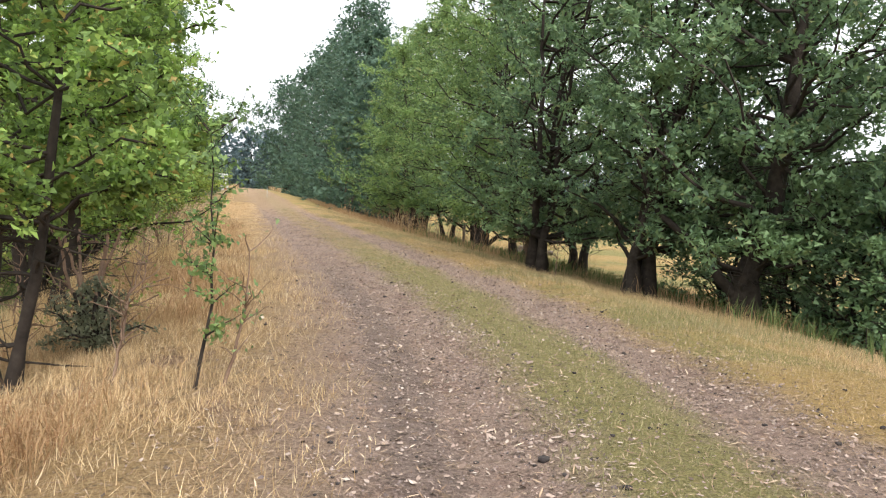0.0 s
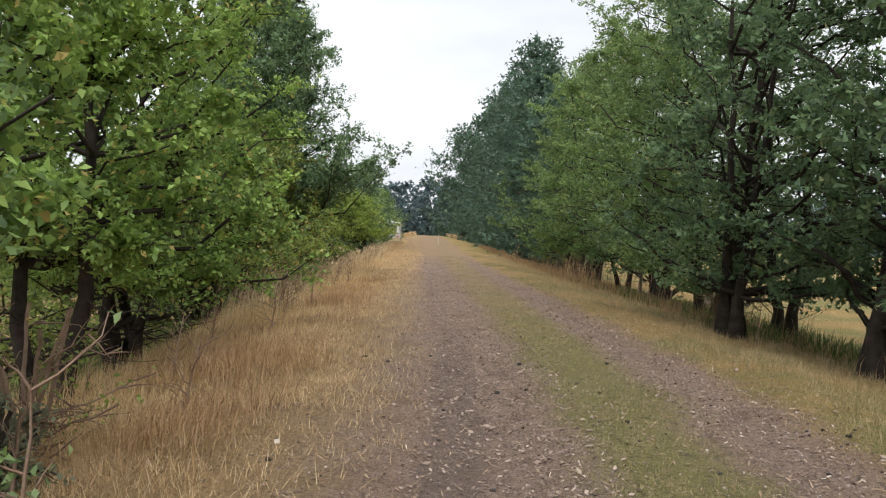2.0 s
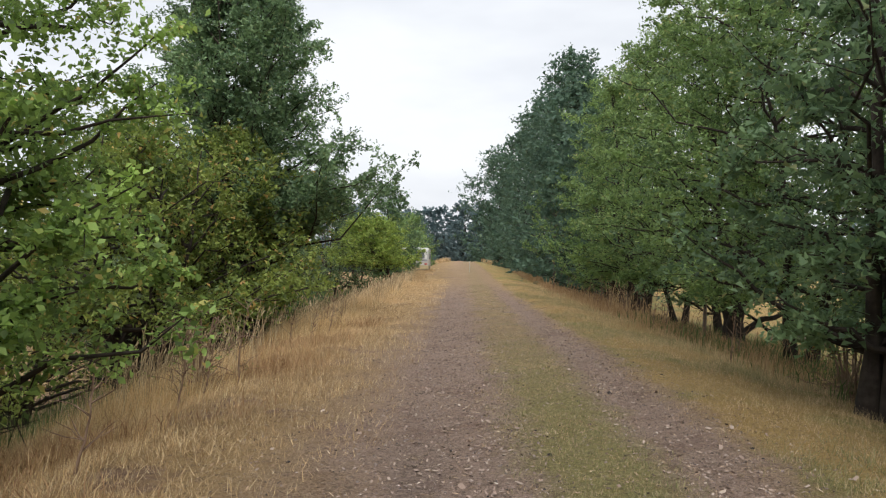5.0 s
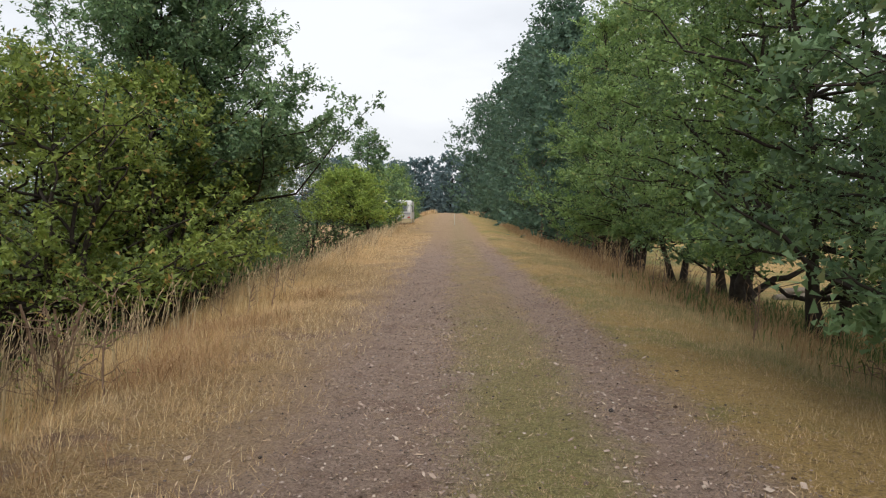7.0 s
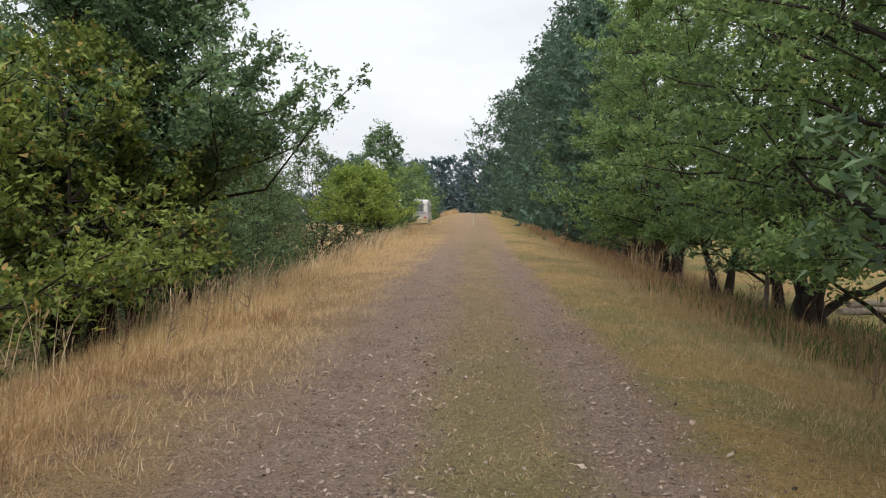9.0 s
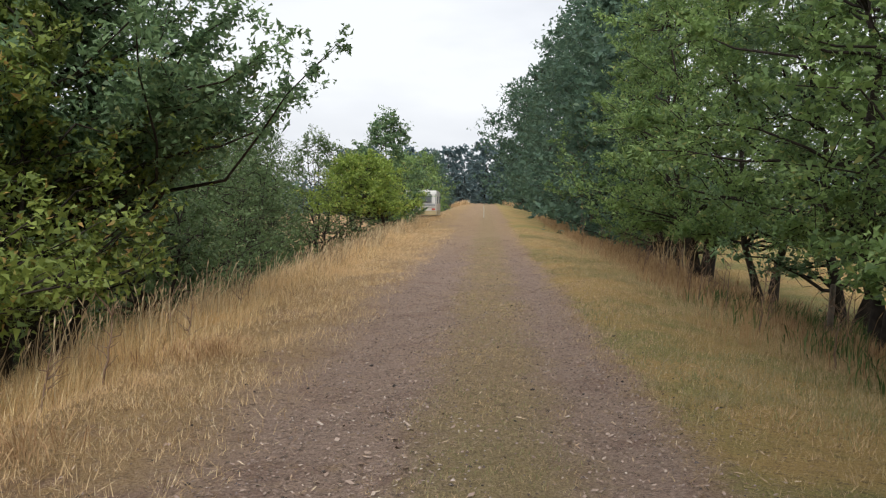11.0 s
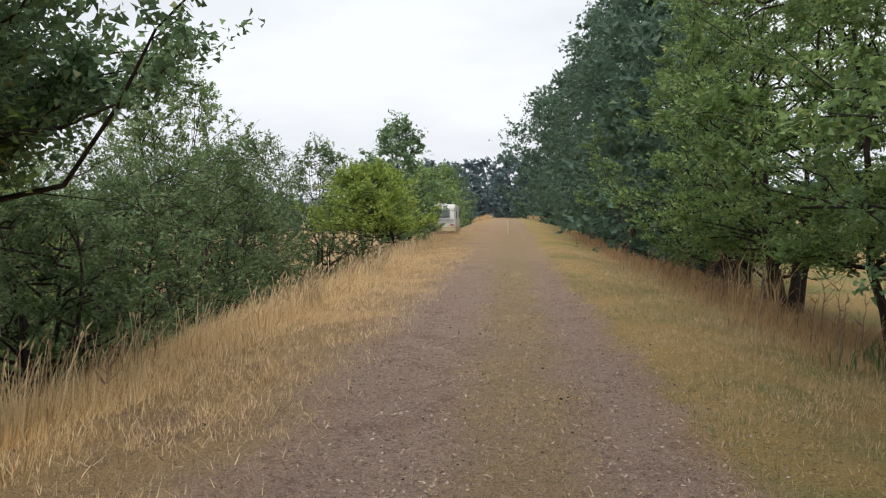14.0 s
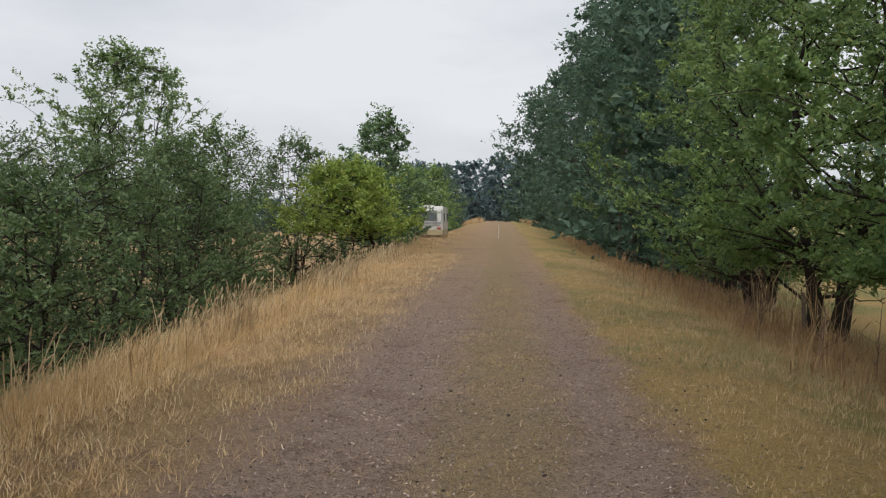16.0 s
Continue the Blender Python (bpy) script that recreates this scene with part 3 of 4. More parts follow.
tree(-3.45, 62.0, 2.3, 0.85, 0.7, 64, M_LEAF_OAK, name="bush", leaf=0.1, count=4000, lobes=16, trunk_r=0.06, stems=2, label="dark leafy elder partly hiding the caravan", category="bush")
FAR_L = [(-5.6, 76, 6.0), (-6.0, 85, 6.4), (-5.6, 96, 7.0), (-6.2, 109, 8.0), (-6.6, 124, 9.0), (-7.5, 145, 11.0)]
for i, (fx, fy, fh) in enumerate(FAR_L):
    tree(fx, fy, fh, 3.4, 0.4, 86 + i, M_LEAF_MID if i < 3 else M_LEAF_FAR_HAZE, leaf=0.2, count=8000, lobes=34, twigs=10, trunk_r=0.18, label="green tree in the row beyond the caravan", group="far row")
rng_far = random.Random(5)
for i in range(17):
    tree(-29 + i * 3.7 + rng_far.uniform(-1, 1), 168 + rng_far.uniform(-6, 14), rng_far.uniform(12, 14.5), 5.2, 0.0, 95 + i, M_LEAF_DIST_HAZE, leaf=0.5, count=8000, lobes=44, twigs=9, trunk_r=0.3,
         shape="dome", label="distant dark tree with haze put into its leaf colour, closing off the end of the track", group="distant wood")
tree(9.2, 12.8, 11.0, 3.2, 1.2, 120, M_LEAF_OAK, leaf=0.14, count=30000, lobes=46, stems=2, trunk_r=0.2, label="dark tree behind the front row of the trees")
tree(9.8, 7.4, 10.5, 3.2, 1.2, 121, M_LEAF_OAK, leaf=0.15, count=36000, lobes=46, stems=2, trunk_r=0.2, label="dark tree behind the front row of the trees")
# dark undergrowth beyond the first trees
UNDER = [(7.3, 7.6, 2.6, 1.4), (7.6, 9.0, 3.0, 1.6), (7.2, 6.0, 3.0, 1.7), (8.6, 7.2, 3.4, 2.2), (8.9, 11.5, 2.8, 2.0), (9.6, 15.0, 2.6, 1.9), (10.6, 9.4, 3.6, 2.4)]
for i, (bx, by, bh, br) in enumerate(UNDER):
    tree(bx, by, bh, br, 0.05, 110 + i, M_LEAF_OAK, leaf=0.075, count=11000, lobes=28, stems=4, trunk_r=0.09, twigs=12, name="bush",
         label="low dark undergrowth among the roadside trees", category="bush", group="undergrowth")


def far_woods(name, spots, seed, label):
    """Distant hedges and woods: clumps of large leaves, haze painted into their colour."""
    rng = np.random.default_rng(seed)
    pts = []
    for (hx, hy, hh, hr) in spots:
        u = unit(rng.normal(0, 1, (240, 3)))
        u[:, 2] = np.abs(u[:, 2])
        lump = 1 + 0.25 * np.sin(u[:, :1] * 7 + hx) * np.sin(u[:, 1:2] * 6 + hy)
        pts.append(np.array([hx, hy, gz(hx, hy)]) + u * np.array([hr, hr, hh]) * lump * rng.uniform(0.6, 1.0, (240, 1)))
    ob = mesh_part(name, leaf_mesh(name, np.concatenate(pts), rng, 2.3), M_LEAF_DIST_HAZE)
    tagged(ob, label, "woods", kind="stuff")


rw = random.Random(8)
far_woods("far_woods", [(70 + rw.uniform(-5, 14), -60 + 8 * i, rw.uniform(6, 11), 6) for i in range(30)]
          + [(-95 + rw.uniform(-10, 10), -60 + 9 * i, rw.uniform(6, 10), 6.5) for i in range(30)]
          + [(-90 + 8 * i, 205 + rw.uniform(-6, 6), rw.uniform(7, 11), 7) for i in range(22)]
          + [(-90 + 8 * i, -75 + rw.uniform(-6, 6), rw.uniform(7, 12), 7) for i in range(22)], 3, "dark green woods with haze put into their leaf colour, at the far edge of the fields")


# ---- caravan ----
def rounded_box(sx, sy, sz, r, seg=4):
    bm = bmesh.new()
    bmesh.ops.create_cube(bm, size=1.0)
    bmesh.ops.scale(bm, vec=(sx, sy, sz), verts=bm.verts)
    bmesh.ops.bevel(bm, geom=bm.edges[:], offset=r, segments=seg, affect="EDGES", profile=0.5)
    return bm


def moved(bm, x, y, z, rot=None):
    if rot:
        bmesh.ops.rotate(bm, verts=bm.verts, matrix=rot)
    bmesh.ops.translate(bm, verts=bm.verts, vec=(x, y, z))
    return bm


def glass_material():
    m, n, l, b = mat_start("window_glass", 0.08)
    # Grey base colour stands in for the pale reflection on the panes.
    b.inputs["Base Color"].default_value = (0.10, 0.115, 0.12, 1)
    b.inputs["Specular IOR Level"].default_value = 0.8
    return m


M_SHELL = plain("caravan_shell", (0.48, 0.48, 0.46), (0.62, 0.62, 0.60), 1.4, 0.4, 0.05)
M_STRIPE = plain("caravan_stripe", (0.36, 0.30, 0.17), (0.46, 0.39, 0.24), 2.0, 0.5, 0.05)
M_TRIM = plain("grey_trim", (0.22, 0.23, 0.24), (0.36, 0.37, 0.38), 8.0, 0.5, 0.05)
M_RUBBER = plain("rubber", (0.02, 0.02, 0.02), (0.04, 0.04, 0.04), 20.0, 0.85, 0.2)
M_RED = plain("red_lamp", (0.35, 0.03, 0.02), (0.5, 0.06, 0.03), 9.0, 0.3, 0.0)
M_GLASS = glass_material()
M_CHASSIS = plain("chassis", (0.10, 0.06, 0.045), (0.2, 0.11, 0.08), 9.0, 0.8, 0.3)
M_STAKE = plain("stake_wood", (0.45, 0.42, 0.36), (0.62, 0.58, 0.5), 12.0, 0.85, 0.3)


def caravan(x, y, turn):
    root = new("caravan")
    root.matrix_world = pose(x, y, gz(x, y), 0, 0, turn) @ Matrix.Diagonal((1, 1, 0.9, 1))
    tagged(root, "old white touring caravan with a beige lower band parked in grass", "caravan")
    # body with a sloping front and rear, rounded edges
    bm = bmesh.new()
    side = [(-2.15, 0.42), (2.2, 0.42), (2.3, 0.9), (2.25, 1.35), (2.02, 2.05), (1.8, 2.3), (-1.92, 2.34), (-2.12, 2.16), (-2.23, 1.4), (-2.25, 0.85)]
    a = [bm.verts.new((-1.05, py, pz)) for py, pz in side]
    b = [bm.verts.new((1.05, py, pz)) for py, pz in side]
    bm.faces.new(a)
    bm.faces.new(b[::-1])
    k = len(side)
    for i in range(k):
        bm.faces.new((a[i], b[i], b[(i + 1) % k], a[(i + 1) % k]))
    bmesh.ops.recalc_face_normals(bm, faces=bm.faces)
    bmesh.ops.bevel(bm, geom=[e for e in bm.edges if e.calc_length() > 0.01], offset=0.05, segments=3, affect="EDGES")
    part("body", bm, M_SHELL, root)
    for sgn, yy in ((-1, -2.245), (1, 2.3)):
        part("lower_band", moved(rounded_box(2.06, 0.03, 0.32, 0.012, 2), 0, yy, 0.66), M_STRIPE, root, "beige painted lower band")
    for sx in (-1.055, 1.055):
        part("side_band", moved(rounded_box(0.03, 4.1, 0.32, 0.012, 2), sx, 0, 0.66), M_STRIPE, root, "beige painted side band")
    tilt = Matrix.Rotation(-0.14, 3, "X")
    frame_ob = part("rear_window", moved(rounded_box(1.5, 0.05, 0.62, 0.06, 3), 0, -2.185, 1.72, tilt), M_TRIM, root, "grey rubber window surround")
    part("pane", moved(rounded_box(1.4, 0.05, 0.52, 0.05, 3), 0, -2.2, 1.722, tilt), M_GLASS, frame_ob, "dark window pane with a grey reflection put into its colour")
    for sx in (-1.06, 1.06):
        for wy, ww in ((-1.2, 0.8), (1.2, 0.9)):
            w = part("side_window", moved(rounded_box(0.04, ww, 0.6, 0.015, 2), sx, wy, 1.62), M_TRIM, root)
            part("pane", moved(rounded_box(0.045, ww - 0.1, 0.5, 0.015, 2), sx * 1.004, wy, 1.62), M_GLASS, w)
    part("rear_panel", moved(rounded_box(1.95, 0.05, 0.17, 0.02, 2), 0, -2.235, 1.26), M_TRIM, root, "grey ribbed panel below the window")
    part("rear_rib", moved(rounded_box(1.95, 0.04, 0.03, 0.01, 2), 0, -2.262, 1.12), M_SHELL, root)
    part("door", moved(rounded_box(0.03, 0.6, 1.65, 0.012, 2), 1.06, 0.1, 1.32), M_SHELL, root)
    part("roof_hatch", moved(rounded_box(0.7, 0.7, 0.12, 0.04, 3), 0, 0.1, 2.37), M_SHELL, root)
    for sx in (-0.85, 0.85):
        part("tail_lamp", moved(rounded_box(0.22, 0.05, 0.1, 0.015, 2), sx, -2.27, 0.94), M_RED, root, "red tail lamp")
    part("number_plate", moved(rounded_box(0.5, 0.02, 0.11, 0.006, 1), 0, -2.275, 0.95), M_SHELL, root)
    for sx in (-1.0, 1.0):
        part("corner_trim", moved(rounded_box(0.05, 0.06, 0.75, 0.015, 2), sx, -2.18, 1.72, tilt), M_TRIM, root)
    part("chassis", moved(rounded_box(1.6, 4.0, 0.14, 0.02, 2), 0, 0, 0.37), M_CHASSIS, root, "rusty steel chassis")
    part("drawbar", moved(rounded_box(0.1, 1.3, 0.08, 0.02, 2), 0, 2.75, 0.42), M_CHASSIS, root)
    for sx in (-0.92, 0.92):
        bm = bmesh.new()
        bmesh.ops.create_cone(bm, cap_ends=True, segments=24, radius1=0.29, radius2=0.29, depth=0.17)
        bmesh.ops.bevel(bm, geom=[e for e in bm.edges if abs(e.verts[0].co.z - e.verts[1].co.z) < 0.01], offset=0.035, segments=2, affect="EDGES")
        wheel = part("wheel", moved(bm, sx, -0.2, 0.29, Matrix.Rotation(math.pi / 2, 3, "Y")), M_RUBBER, root, "black tyre")
        bm = bmesh.new()
        bmesh.ops.create_cone(bm, cap_ends=True, segments=20, radius1=0.17, radius2=0.15, depth=0.19)
        part("rim", moved(bm, sx, -0.2, 0.29, Matrix.Rotation(math.pi / 2, 3, "Y")), M_TRIM, wheel, "grey steel rim")
    for sx in (-0.8, 0.8):
        for sy in (-1.95, 1.95):
            part("corner_leg", moved(rounded_box(0.06, 0.06, 0.4, 0.01, 1), sx, sy, 0.2), M_CHASSIS, root)


caravan(-3.4, 68.6, 0)


def stake(x, y, h, r, mat, label, lean=(0.0, 0.0), name="stake"):
    rng = np.random.default_rng(int(abs(x * 100 + y * 10)))
    pts = [(0, 0, -0.2), (0, 0, 0), (lean[0] * 0.5 + 0.005, lean[1] * 0.5, h * 0.5), (lean[0], lean[1], h * 0.97), (lean[0], lean[1], h)]
    soup = Soup()
    soup.tube(pts, [r * 1.05, r, r * 0.97, r * 0.9, r * 0.25], 8)
    ob = mesh_part(name, soup.mesh(name), mat)
    ob.location = (x, y, gz(x, y))
    return tagged(ob, label, "post")


stake(0.85, 66.0, 0.85, 0.028, M_STAKE, "thin pale wooden stake standing in the track")
stake(6.75, 27.4, 0.95, 0.055, M_BARK_PALE, "short weathered grey fence post under the trees", (0.05, 0.0), "fence_post")
stake(7.0, 38.0, 0.9, 0.05, M_BARK_PALE, "short weathered grey fence post under the trees", (-0.04, 0.02), "fence_post")


# ---- saplings and dead stems ----
def sapling(x, y, h, seed, leaf_mat, leaves, label, bark=None, lean=(0.0, 0.0), twigs=16, leaf=0.035, spread=0.25, name="sapling"):
    rng = np.random.default_rng(seed)
    root = new(name)
    root.location = (x, y, gz(x, y) - 0.03)
    tagged(root, label, "sapling" if leaves else "dead weed")
    wood, pts = Soup(), []
    line = bent((0, 0, 0), (lean[0], lean[1], h), rng, 0.04, 9, 0.008)
    wood.tube(line, np.linspace(0.013, 0.003, 9), 5)
    mesh_part("stem", wood.mesh("stem"), bark or M_BARK, root)
    for k in range(twigs):
        s = line[rng.integers(2, 9)]
        a = rng.uniform(0, 2 * np.pi)
        e = s + np.array([np.cos(a), np.sin(a), rng.uniform(0.4, 1.3)]) * spread * rng.uniform(0.4, 1.2)
        tw = bent(s, e, rng, 0.15, 5)
        one = Soup()
        one.tube(tw, np.linspace(0.006, 0.0015, 5), 3)
        mesh_part("twig", one.mesh("twig"), bark or M_BARK, root)
        if leaves:
            i = rng.integers(1, 5, leaves)
            pts.append(tw[i] + rng.normal(0, 0.03, (leaves, 3)))
    if pts:
        mesh_part("foliage", leaf_mesh("foliage", np.concatenate(pts), rng, leaf, 0.3), leaf_mat, root)
    return root


sapling(-1.86, 3.85, 1.55, 201, M_LEAF_MID, 34, "thin upright sapling with sparse green leaves in dry grass", lean=(0.06, 0.1), twigs=26, spread=0.2, leaf=0.04)
sapling(-1.70, 3.9, 0.85, 202, M_LEAF_ASH, 4, "small half-bare forked sapling in dry grass", bark=M_DEADWOOD, lean=(0.14, 0.0), twigs=12)
for i, (sx, sy, sh) in enumerate([(-2.5, 5.6, 0.7), (-2.1, 7.0, 0.6), (-2.7, 8.6, 0.7), (-2.4, 4.4, 0.6), (-3.0, 10.8, 0.8), (-2.6, 13.5, 0.7), (4.2, 12.6, 0.7), (4.4, 18.5, 0.8), (5.2, 20.5, 0.8), (4.9, 23.0, 0.7), (5.4, 26.5, 0.9), (5.0, 29.0, 0.8), (5.6, 33.0, 0.9), (5.2, 36.0, 0.9), (5.9, 30.5, 0.8)] + [(4.6 + 2.0 * rw.random(), 24 + 22 * rw.random(), 0.6 + 0.5 * rw.random()) for _ in range(34)] + [(-2.3 - 1.6 * rw.random(), 5 + 26 * rw.random(), 0.5 + 0.4 * rw.random()) for _ in range(16)]):
    sapling(sx, sy, sh, 210 + i, M_LEAF_OAK, 0, "dead brown weed stem with thin forked twigs", bark=M_DEADWOOD, lean=(0.1, 0.05), twigs=12, spread=0.22, name="dead_weed")


# ---- grass, litter ----
def blades(name, n, region, height, width, mat, label, seed, density=None, droop=0.5, category="grass", stretch=None, tuft=0.0, wind=0.06, slim=False):
    """Bent tapering blades, rooted in the ground; density(x, y) thins them; stretch(x, y) scales their height; tuft gathers them."""
    rng = np.random.default_rng(seed)
    x = rng.uniform(region[0], region[1], n)
    y = region[2] + (region[3] - region[2]) * rng.uniform(0, 1, n) ** region[4]
    a = rng.uniform(0, 2 * np.pi, n)
    if tuft:
        k = n // 14
        pick = rng.integers(0, k, n)
        a2, rr = rng.uniform(0, 2 * np.pi, n), tuft * rng.uniform(0, 1, n)
        keep_y = y[pick]
        x, y = x[pick] + np.cos(a2) * rr, keep_y + np.sin(a2) * rr
        a = a2 + rng.normal(0, 0.7, n)
    if density is not None:
        keep = rng.uniform(0, 1, n) < density(x, y)
        x, y, a = x[keep], y[keep], a[keep]
    x = x + bend(y)
    n = len(x)
    s = np.ones(n) if stretch is None else stretch(x, y)
    h = height * rng.uniform(0.4, 1.3, n) * s
    d = np.stack([np.cos(a), np.sin(a), np.zeros(n)], -1)
    b = a + rng.normal(0, 0.8, n)
    side = np.stack([-np.sin(b), np.cos(b), np.zeros(n)], -1)
    w = width * rng.uniform(0.6, 1.4, n) * (1 + np.clip((y - 14) / 26, 0, 4))
    p0 = np.stack([x, y, ground_z(x, y) - 0.01], -1)
    dr = droop * rng.uniform(0.15, 1.35, n)
    up = np.array([0, 0, 1.0])
    p1 = p0 + up * (h * 0.55)[:, None] + d * (h * 0.2 * dr)[:, None]
    p2 = p0 + up * (h * np.clip(1.0 - 0.3 * dr, 0.15, 1))[:, None] + d * (h * 0.75 * dr)[:, None] + np.array([1.0, 0.15, 0]) * (h * wind)[:, None]
    sw = side * w[:, None] * 0.5
    if slim:
        v, k = np.stack([p0 - sw, p0 + sw, p2], 1).reshape(-1, 3), 3
    else:
        v, k = np.stack([p0, p1 + sw, p2, p1 - sw], 1).reshape(-1, 3), 4
    ob = mesh_part(name, mesh_np(name, v, np.arange(n * k).reshape(n, k)), mat)
    return tagged(ob, label, category, kind="stuff")


def wave(x, y, k=1.0, ph=0.0):
    return 0.5 + 0.25 * np.sin(x * 1.7 * k + y * 0.9 * k + ph) + 0.25 * np.sin(y * 2.3 * k - x * 1.1 * k + 1.3 + ph)


def soft(v, lo, hi):
    return np.clip((v - lo) / (hi - lo), 0, 1)


blades("tall_dry_grass", 130000, (-6.6, -1.7, 1.5, 75, 1.5), 0.5, 0.0052, M_STRAW, "tall bleached dry grass along the bank edge", 31,
       lambda x, y: soft(x, -7.0, -4.0) * (1 - soft(x, -2.5, -1.7)) * (0.2 + 0.8 * soft(wave(x, y), 0.25, 0.7)), 0.95,
       stretch=lambda x, y: (0.35 + 0.65 * (1 - soft(x, -2.9, -2.0))) * (0.5 + 0.5 * wave(x, y, 0.6)) * (0.5 + 0.6 * soft(y, 20, 30)), tuft=0.16)
blades("seeding_grass", 9000, (-4.4, -2.4, 20, 60, 1.3), 0.66, 0.0045, M_STRAW, "tall pale grass stalks with seed heads on the bank", 36,
       lambda x, y: 0.1 + 0.9 * soft(wave(x, y, 0.8, 1.0), 0.3, 0.8), 0.6, tuft=0.14, wind=0.22)
blades("bank_edge_grass", 170000, (-4.9, -1.9, 7.0, 46, 1.15), 0.46, 0.0066, M_GOLD, "dense golden dry grass standing along the edge of the bank", 51,
       lambda x, y: soft(x, -5.0, -4.2) * (1 - soft(x, -2.9, -1.9)) * (0.25 + 0.75 * soft(wave(x, y, 0.7, 2.2), 0.2, 0.65)) * (0.35 + 0.65 * soft(y, 14, 20)), 0.55,
       stretch=lambda x, y: (0.35 + 0.65 * (1 - soft(x, -3.1, -2.1))) * (0.6 + 0.5 * wave(x, y, 0.9, 0.5)), tuft=0.13, wind=0.14, slim=True)
blades("dry_verge_grass", 300000, (-3.5, -0.45, 0.2, 52, 1.25), 0.12, 0.0045, M_STRAW, "short trampled straw-coloured grass beside the wheel track", 32,
       lambda x, y: (0.3 + 0.7 * soft(wave(x, y, 1.3), 0.25, 0.7)) * (1 - 0.88 * soft(x, -2.0, -0.6)), 1.1, tuft=0.09, slim=True)
blades("middle_grass", 130000, (0.35, 1.65, 0.8, 46, 1.3), 0.045, 0.006, M_GREEN, "short olive green grass between the wheel tracks", 33,
       lambda x, y: (0.2 + 0.8 * wave(x, y, 1.1)) * soft(x, 0.3, 0.7) * (1 - soft(x, 1.3, 1.7)) * (1 - 0.75 * soft(y, 13, 24)), 1.1, tuft=0.07, slim=True)
blades("worn_middle_grass", 90000, (-0.1, 1.75, 9, 40, 1.2), 0.035, 0.0055, M_SHORT, "worn tan grass trodden flat along the middle of the track", 55,
       lambda x, y: soft(wave(x, y, 1.5, 2.0), 0.2, 0.7) * soft(x, 0.1, 0.6) * (1 - soft(x, 1.3, 1.75)) * soft(y, 9, 14), 1.2, tuft=0.07, slim=True)
blades("verge_grass", 270000, (1.95, 6.6, 2.0, 52, 1.25), 0.11, 0.004, M_SHORT, "short dry yellowish verge grass", 34,
       lambda x, y: (0.3 + 0.7 * wave(x, y, 0.9)) * soft(x, 1.9, 2.5), 1.0, stretch=lambda x, y: 0.5 + 0.9 * soft(x, 2.6, 5.0), tuft=0.09, slim=True)
blades("green_verge_grass", 150000, (2.3, 5.6, 2.0, 46, 1.25), 0.10, 0.0048, M_GREEN, "greener short grass on the verge", 37,
       lambda x, y: soft(wave(x, y, 0.55, 0.6), 0.45, 0.75), 0.9, tuft=0.09, slim=True)
blades("rusty_stalk_grass", 80000, (3.8, 8.6, 8.0, 75, 1.4), 0.34, 0.007, M_RUSTY, "tall rusty brown dry stalks under the trees", 35,
       lambda x, y: soft(x, 4.3, 5.6) * (1 - soft(x, 7.0, 8.6)) * (0.15 + 0.85 * wave(x, y, 0.7, 2.0)) * (0.25 + 0.75 * soft(y, 17, 24)), 0.55, tuft=0.15)
blades("green_weed", 22000, (4.2, 9.0, 3.0, 30, 1.2), 0.4, 0.012, M_WEED, "dark green weeds and nettles beneath the trees", 38,
       lambda x, y: soft(x, 4.2, 6.2) * soft(wave(x, y, 0.8, 3.0), 0.35, 0.7), 0.7, category="weeds", tuft=0.2)
blades("bank_weed", 16000, (-9.5, -4.6, 10.0, 46, 1.2), 0.55, 0.012, M_WEED, "rank green weeds at the foot of the bank", 39,
       lambda x, y: (1 - soft(x, -5.6, -4.6)) * (0.2 + 0.8 * wave(x, y, 0.8)), 0.7, category="weeds", tuft=0.2)


def seed_stalks(name, n, region, height, mat, label, seed, density=None):
    """Thin leaning stalks, each with a drooping spindle of seed at its tip."""
    rng = np.random.default_rng(seed)
    k = n // 7
    cx = rng.uniform(region[0], region[1], k)
    cy = region[2] + (region[3] - region[2]) * rng.uniform(0, 1, k) ** region[4]
    pick = rng.integers(0, k, n)
    x, y = cx[pick] + rng.normal(0, 0.10, n), cy[pick] + rng.normal(0, 0.10, n)
    if density is not None:
        keep = rng.uniform(0, 1, n) < density(x, y)
        x, y = x[keep], y[keep]
    n = len(x)
    h = height * rng.uniform(0.55, 1.25, n)
    w = 0.0042 * (1 + np.clip((y - 16) / 18, 0, 3))
    lean_x, lean_y = rng.normal(0.10, 0.14, n) * h, rng.normal(0, 0.12, n) * h
    p0 = np.stack([x, y, ground_z(x, y) - 0.01], -1)
    p1 = p0 + np.stack([lean_x * 0.35, lean_y * 0.35, h * 0.55], -1)
    p2 = p0 + np.stack([lean_x, lean_y, h], -1)
    d = unit(np.stack([lean_x * 2.2 + 0.02, lean_y * 2.2, h * 0.8], -1))
    p3 = p2 + d * (0.11 * rng.uniform(0.7, 1.4, n))[:, None]
    side = np.array([1.0, 0.25, 0.0]) * w[:, None]
    mid = (p2 + p3) * 0.5
    a = np.stack([p0 - side, p0 + side, p1 + side * 0.7, p1 - side * 0.7], 1)
    b = np.stack([p1 - side * 0.7, p1 + side * 0.7, p2 + side * 0.5, p2 - side * 0.5], 1)
    c = np.stack([p2, mid + side * 1.5, p3, mid - side * 1.5], 1)
    v = np.concatenate([a, b, c], 1).reshape(-1, 3)
    ob = mesh_part(name, mesh_np(name, v, np.arange(n * 12).reshape(n * 3, 4)), mat)
    return tagged(ob, label, "grass", kind="stuff")


